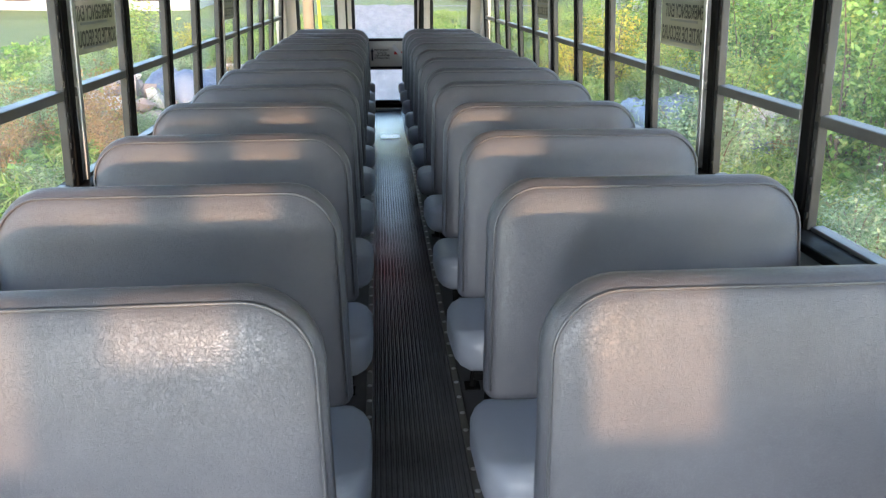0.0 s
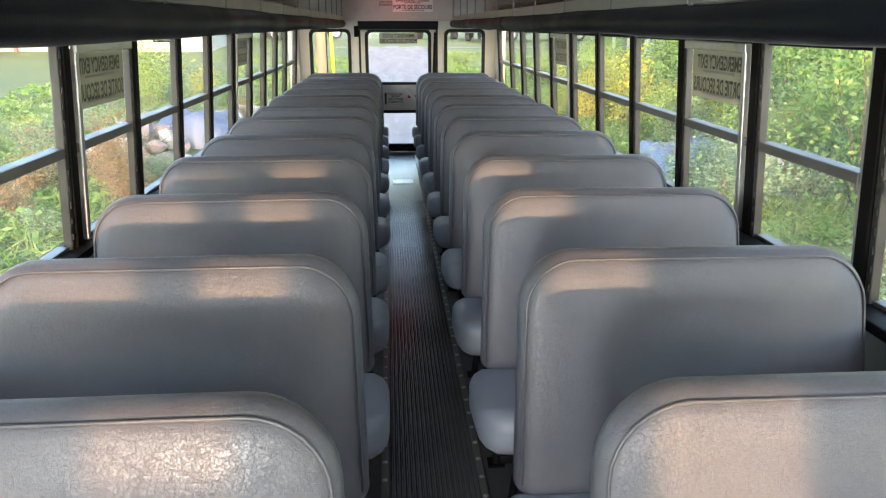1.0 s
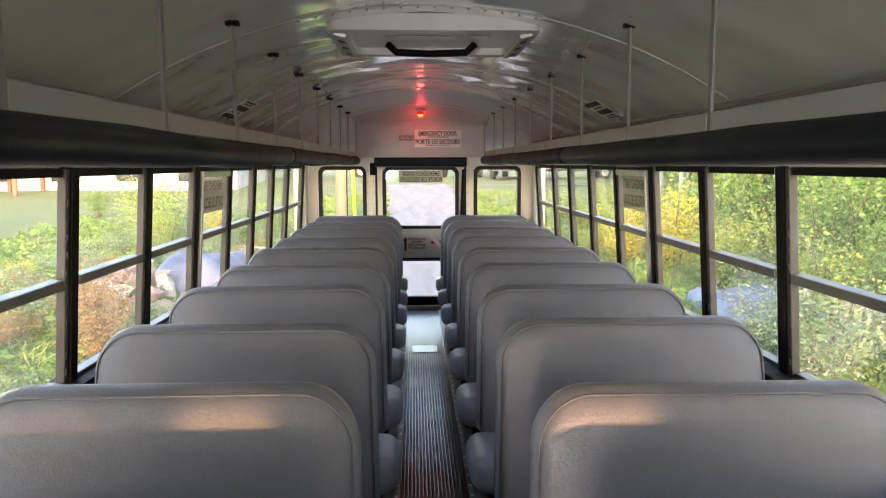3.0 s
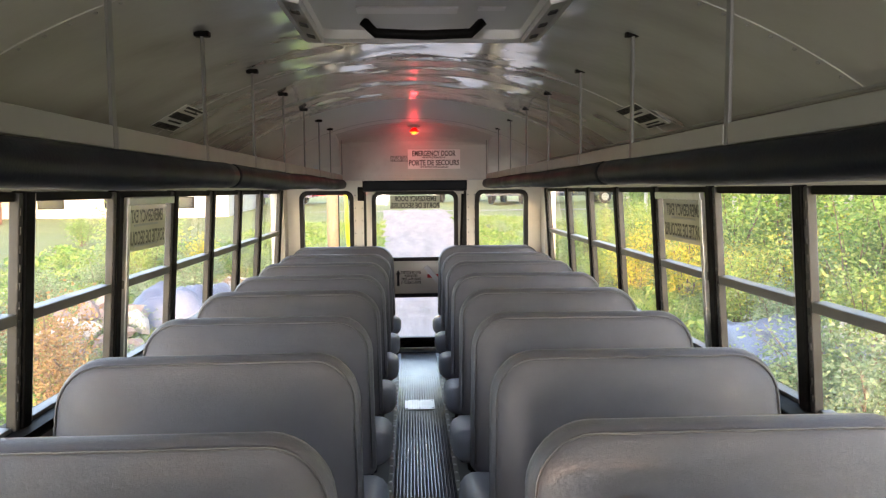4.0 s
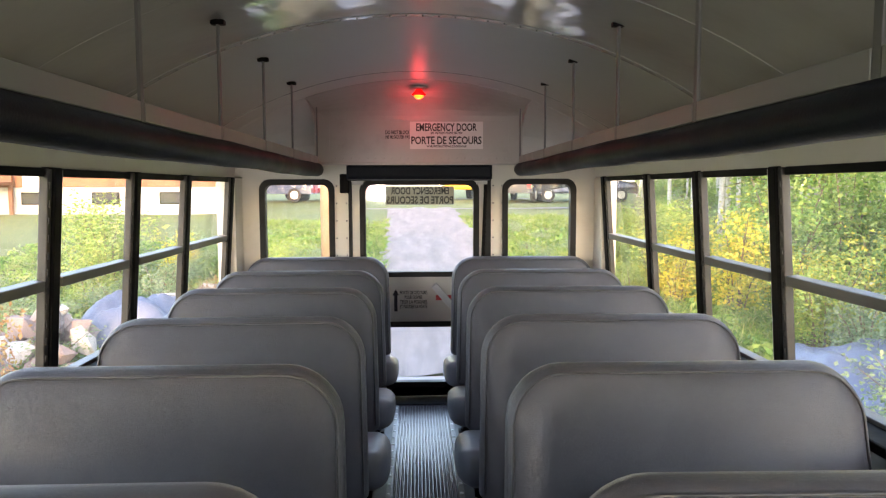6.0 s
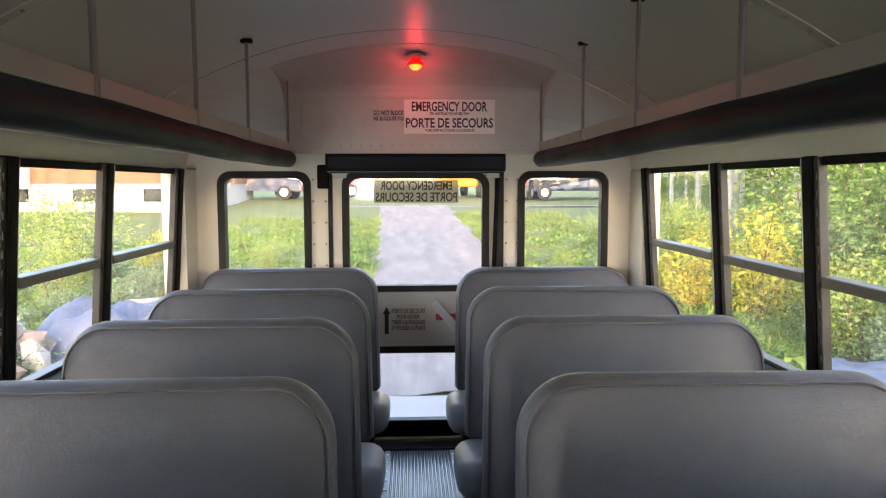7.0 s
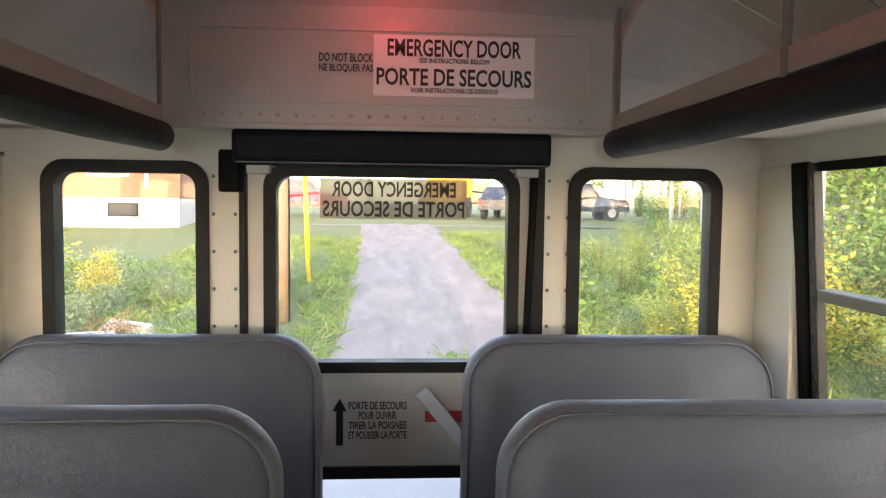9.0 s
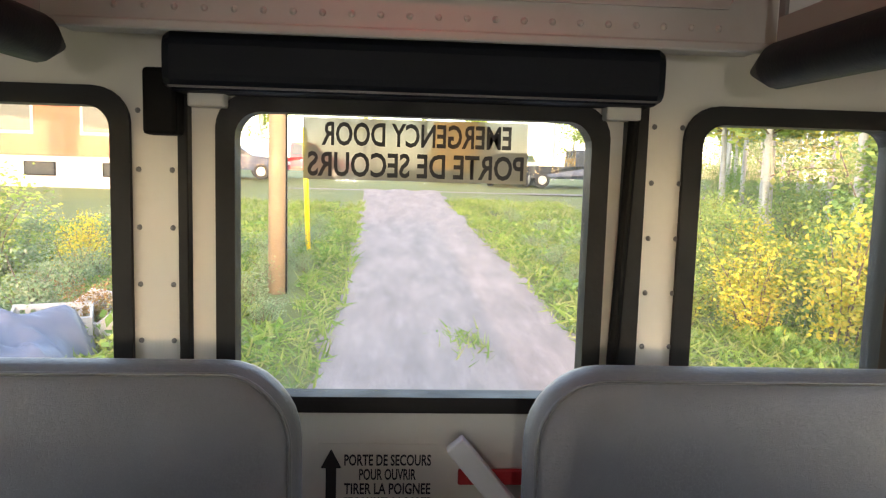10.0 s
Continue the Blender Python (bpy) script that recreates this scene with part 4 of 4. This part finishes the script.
def build_grass():
    """Loose blades and weeds over the verges: too many to count."""
    rng = np.random.default_rng(9)
    for label, material, areas, size, narrow, up in (
        ("long green grass on the verges of the gravel track", BLADE, (((-5.5, -0.6), (13, 30), 14000), ((1.6, 5.5), (11.5, 32), 15000), ((-9, -3.6), (4, 22), 16000), ((3.8, 7), (3, 16), 12000)), 0.17, 0.07, 0.95),
        ("low leafy weeds covering the meadow edge", LEAF_GREEN, (((-10, -3.9), (5, 24), 14000), ((4.0, 9), (3, 24), 14000), ((-4.5, -1.2), (14, 26), 5000), ((2.2, 4.5), (17, 28), 4000)), 0.07, 0.5, 0.4)):
        pts = []
        for (x0, x1), (y0, y1), n in areas:
            p = np.stack([rng.uniform(x0, x1, n), rng.uniform(y0, y1, n)], 1)
            keep = []
            for x, y in p:
                l, r = drive_edges(y)
                clump = noise.noise(Vector((x * 0.9, y * 0.9, 2)))
                if (x < l + 0.1 or x > r - 0.1) and clump > -0.25:
                    keep.append((x, y, ground_z(x, y) + (size * 0.6 if up > 0.5 else 0.04 + 0.38 * max(0, clump + 0.25) * rng.uniform())))
            pts += keep
        tuft = np.random.default_rng(4).normal(size=(130, 2)) * (0.10, 0.30) + (0.75, 14.9)
        pts += [(x, y, ground_z(x, y) + (size * 0.4 if up > 0.5 else 0.05)) for x, y in tuft]
        me = leaf_mesh("grass", np.array(pts), size, rng, up, narrow)
        me.materials.append(material)
        tagged(new("grass", me), label, "grass", kind="stuff")


def build_pole():
    u = thing("utility_pole", "weathered wooden utility pole with a dark cable", "utility pole", m=pose(-1.66, 17.6, ground_z(0, 17.6)))
    part("pole", tube(bmesh.new(), [(0, 0, -0.3), (0, 0, 4), (0.02, 0, 8.5)], [0.135, 0.12, 0.10], 18), POLEWOOD, u, smooth=True)
    part("cable", tube(bmesh.new(), [(0.125, -0.06, 0.0), (0.118, -0.06, 8.2)], 0.014, 6), BLACK, u)
    g = thing("guy_guard", "bright yellow plastic guy wire guard", "guy wire", m=pose(-1.62, 20.8, ground_z(0, 20.8)))
    part("guard", tube(bmesh.new(), [(0, 0, -0.1), (-0.05, -0.3, 2.3)], 0.045, 10), YELLOW, g, smooth=True)
    part("wire", tube(bmesh.new(), [(-0.05, -0.3, 2.3), (-0.10, -3.1, 8.0)], 0.006, 5), BLACK, g)


def drape(name, label, x, y, sx, sy, h, seed, material):
    """A tarpaulin thrown over a heap."""
    off = Vector((seed * 3.1, seed, 0))
    bm = bmesh.new()
    n = 26
    g = []
    for i in range(n + 1):
        row = []
        for j in range(n + 1):
            a, b = 2 * i / n - 1, 2 * j / n - 1
            e = max(0.0, 1 - max(abs(a), abs(b)) ** 3.0)
            p = Vector((a * 2, b * 2, 0)) + off
            z = h * (e ** 0.6) * (0.75 + 0.45 * noise.noise(p)) + 0.08 * e * noise.noise(p * 3.2) + 0.03 * noise.noise(p * 7)
            row.append(bm.verts.new((a * sx / 2 + 0.06 * noise.noise(p * 2.5), b * sy / 2 + 0.06 * noise.noise(p * 2.5 + off), max(z, 0.01))))
        g.append(row)
    for r0, r1 in zip(g, g[1:]):
        for j in range(n):
            bm.faces.new((r0[j], r1[j], r1[j + 1], r0[j + 1]))
    ob = part(name, bm, material, smooth=True)
    ob.matrix_basis = pose(x, y, ground_z(x, y))
    return tagged(ob, label, "tarpaulin")


def build_yard():
    drape("tarpaulin", "blue-grey tarpaulin over a heap beside the meadow", -3.75, 13.9, 1.7, 1.6, 0.72, 1, TARP)
    drape("tarpaulin", "pale blue tarpaulin over a long heap by the bushes", 4.75, 10.9, 1.5, 3.2, 0.62, 2, TARP)
    # rubble heap
    rnd = random.Random(3)
    heap = thing("rubble_heap", "heap of pale pinkish rubble and rags in the weeds", "rubble heap", m=pose(-4.35, 12.6, ground_z(0, 12.6)))
    for k in range(70):
        a, q = rnd.uniform(0, 6.28), rnd.uniform(0, 1) ** 0.7
        x, y = math.cos(a) * q * 0.85, math.sin(a) * q * 1.0
        z = 0.62 * (1 - q) + rnd.uniform(-0.05, 0.08)
        bm = bmesh.new()
        bmesh.ops.create_icosphere(bm, subdivisions=1, radius=rnd.uniform(0.08, 0.2))
        for v in bm.verts:
            v.co *= 0.75 + 0.6 * rnd.random()
        bmesh.ops.transform(bm, matrix=pose(x, y, z, rnd.uniform(0, 360), rnd.uniform(0, 360), 0) @ Matrix.Diagonal((1.2, 0.9, 0.6, 1)), verts=bm.verts)
        part("stone", bm, STONE if k % 6 else WHITEPAINT, heap)
    # broken pallet fence
    pal = thing("picket_panel", "weathered white wooden picket panel leaning in the weeds", "picket panel", m=pose(5.25, 10.0, ground_z(0, 10.0) - 0.02, -8, 0, -38))
    for k in range(9):
        h = 0.70 + 0.05 * math.sin(k * 2.3)
        part("picket", box(bmesh.new(), -0.62 + 0.145 * k, -0.53 + 0.145 * k, -0.012, 0.012, 0.0, h, m=pose(0, 0, 0, 0, 1.5 * math.sin(k * 1.7), 0), bevel=0.003), WHITEPAINT, pal)
    for z in (0.16, 0.52):
        part("crossbar", boxed(-0.65, 0.75, 0.013, 0.04, z, z + 0.07, bevel=0.003), WHITEPAINT, pal)
    # white plastic crates
    for k, (x, y, a, tilt) in enumerate(((-3.48, 14.9, 20, 8), (-3.12, 15.4, -35, 28))):
        c = thing("plastic_crate", "white slatted plastic crate lying in the weeds", "crate", "crates", m=pose(x, y, ground_z(0, y) + 0.02, tilt, 0, a))
        part("base", boxed(-0.3, 0.3, -0.2, 0.2, 0, 0.02), WHITEPAINT, c)
        c.scale = (1.2, 1.2, 1.0)
        for sy in (-1, 1):
            for i in range(8):
                part("slat", boxed(-0.3 + 0.08 * i, -0.26 + 0.08 * i, sy * 0.2 - 0.01, sy * 0.2 + 0.01, 0.02, 0.34), WHITEPAINT, c)
            part("rim", boxed(-0.31, 0.31, sy * 0.2 - 0.014, sy * 0.2 + 0.014, 0.32, 0.37), WHITEPAINT, c)
        for sx in (-1, 1):
            part("end", boxed(sx * 0.3 - 0.01, sx * 0.3 + 0.01, -0.19, 0.19, 0.02, 0.36), WHITEPAINT, c)


def build_house():
    x0, x1, y0, y1 = -20.0, -7.9, 34.0, 42.0
    z = ground_z(0, 34) - 0.05
    h = thing("house", "low terracotta house on a white foundation", "house")
    part("foundation", boxed(x0, x1, y0, y1, z - 0.4, z + 1.15), FOUNDATION, h)
    w = part("wall", boxed(x0 - 0.05, x1 + 0.05, y0 - 0.05, y1, z + 1.154, z + 3.6), SIDING, h)
    for k in range(14):
        part("siding_board", boxed(x0 - 0.07, x1 + 0.07, y0 - 0.075, y0 - 0.052, z + 1.17 + 0.17 * k, z + 1.325 + 0.17 * k), SIDING, w)
    for x in (-18.2, -15.4, -12.6, -9.9):
        win = part("window", boxed(x - 0.55, x + 0.55, y0 - 0.03, y0 - 0.004, z + 0.45, z + 0.95), BLACK, h, "dark basement window")
        part("pane", boxed(x - 0.48, x + 0.48, y0 - 0.045, y0 - 0.032, z + 0.50, z + 0.90), DARKGLASS, win)
    for x in (-17.0, -13.5, -10.4):
        win = part("window", boxed(x - 0.75, x + 0.75, y0 - 0.10, y0 - 0.078, z + 1.9, z + 3.1), WHITEPAINT, h, "white framed window")
        part("pane", boxed(x - 0.66, x + 0.66, y0 - 0.115, y0 - 0.102, z + 2.0, z + 3.0), DARKGLASS, win)
    bm = bmesh.new()
    loft(bm, [[(x, y0 - 0.5, z + 3.55), (x, (y0 + y1) / 2, z + 5.4), (x, y1 + 0.5, z + 3.55)] for x in (x0 - 0.5, x1 + 0.5)])
    part("roof", bm, ROOFING, h)
    part("vent_pipe", tube(bmesh.new(), [(-9.0, y0 - 0.14, z + 1.5), (-9.0, y0 - 0.16, z + 2.3)], 0.08, 10), WHITEPAINT, h)
    part("air_conditioner", boxed(-15.6, -14.7, y0 - 0.55, y0 - 0.08, z + 0.95, z + 1.75, bevel=0.03), PLASTIC, h, "white air conditioner box")
    d = thing("deck", "orange-brown wooden deck beside the house", "deck", m=pose(-17.6, 32.6, z))
    part("floorboards", boxed(-1.6, 1.5, -1.2, 1.2, 1.25, 1.36), SIDING, d)
    for x in (-1.5, 0.0, 1.4):
        for y in (-1.1, 1.1):
            part("post", boxed(x - 0.07, x + 0.07, y - 0.07, y + 0.07, -0.3, 2.25), SIDING, d)
    part("railing", boxed(-1.6, 1.5, -1.16, -1.08, 2.1, 2.2), SIDING, d)
    for k in range(15):
        part("baluster", boxed(-1.45 + 0.2 * k, -1.39 + 0.2 * k, -1.14, -1.1, 1.36, 2.1), SIDING, d)


def vehicle(name, label, category, paint, x, y, turn, length=4.6, bed=False):
    """A parked car or pickup with wheels, glass and lamps."""
    u = thing(name, label, category, m=pose(x, y, ground_z(x, y), 0, 0, turn))
    L, W = length, 0.9
    low = [(-L / 2, 0.42), (-L / 2, 0.86), (-L / 2 + 0.15, 0.95)] + ([(-0.35, 0.98)] if bed else [(-L / 2 + 0.5, 1.0)])
    cab = [(-0.30, 1.72), (0.85, 1.70), (1.35, 1.10)] if bed else [(-L / 2 + 0.95, 1.48), (0.35, 1.50), (1.0, 1.05)]
    prof = low + cab + [(L / 2 - 0.12, 0.95), (L / 2, 0.75), (L / 2, 0.40)]
    bm = bmesh.new()
    loft(bm, [[(a, s * W * (1 if b < 1.05 else 0.84), b) for a, b in prof] for s in (-1, 1)])
    part("body", bm, paint, u)
    for s in (-1, 1):
        bm = bmesh.new()
        g = [(cab[0][0] + 0.1, cab[0][1] - 0.1), (cab[1][0] - 0.05, cab[1][1] - 0.1), (cab[2][0] - 0.2, 1.1), (cab[0][0] - (0.0 if bed else 0.2), 1.1)]
        loft(bm, [[(a, s * (W * (0.86 if b > 1.2 else 0.97) + d), b) for a, b in g] for d in (0.0, 0.012)])
        part("side_window", bm, DARKGLASS, u)
        for wx in (-L / 2 + 0.85, L / 2 - 0.85):
            wh = part("wheel", tube(bmesh.new(), [(wx, s * (W - 0.2), 0.34), (wx, s * (W + 0.02), 0.34)], 0.34, 18), TYRE, u)
            part("rim", tube(bmesh.new(), [(wx, s * (W + 0.015), 0.34), (wx, s * (W + 0.03), 0.34)], 0.2, 14), ALU, wh)
        part("headlight", boxed(L / 2 - 0.02, L / 2 + 0.012, s * 0.72 - 0.14, s * 0.72 + 0.14, 0.68, 0.82), PLASTIC, u)
        part("tail_lamp", boxed(-L / 2 - 0.012, -L / 2 + 0.02, s * 0.76 - 0.09, s * 0.76 + 0.09, 0.66, 0.86), RED, u)
    return u


def build_vehicles():
    navy = surf("dark_car_paint", (0.02, 0.025, 0.035), (0.035, 0.04, 0.055), 0.25, big=2, coat=0.6)
    maroon = surf("red_car_paint", (0.30, 0.02, 0.03), (0.36, 0.03, 0.04), 0.25, big=2, coat=0.6)
    slate = surf("blue_car_paint", (0.06, 0.08, 0.13), (0.08, 0.10, 0.16), 0.25, big=2, coat=0.6)
    school = surf("bus_yellow_paint", (0.72, 0.38, 0.01), (0.8, 0.44, 0.02), 0.35, big=1)
    vehicle("pickup_truck", "dark parked pickup truck on the gravel yard", "truck", navy, 8.2, 40.6, 4, 5.4, True)
    vehicle("pickup_truck", "red parked pickup truck on the gravel yard", "truck", maroon, -4.9, 43.0, 10, 5.2, True)
    vehicle("car", "dark blue parked car near the house", "car", slate, -7.4, 41.2, -6)
    vehicle("car", "dark parked car beside the yellow bus", "car", navy, 5.4, 41.0, 70)
    b = thing("school_bus", "yellow parked school bus at the far yard", "bus", m=pose(3.6, 46.0, ground_z(0, 46), 0, 0, 75))
    part("body", boxed(-3.5, 3.5, -1.15, 1.15, 0.6, 2.9, bevel=0.15), school, b)
    part("hood", boxed(-4.9, -3.5, -0.95, 0.95, 0.55, 1.6, bevel=0.1), school, b)
    for s in (-1, 1):
        for k in range(8):
            part("window", boxed(-3.2 + 0.8 * k, -2.55 + 0.8 * k, s * 1.15 - 0.012, s * 1.15 + 0.012, 1.75, 2.5), DARKGLASS, b)
        part("stripe", boxed(-3.45, 3.45, s * 1.15 - 0.01, s * 1.15 + 0.016, 1.2, 1.3), BLACK, b)
        for x in (-3.9, 2.2):
            part("wheel", tube(bmesh.new(), [(x, s * 0.85, 0.48), (x, s * 1.16, 0.48)], 0.48, 18), TYRE, b)


build_ground()
build_yard()
build_house()
build_vehicles()
build_pole()
build_plants()
build_grass()
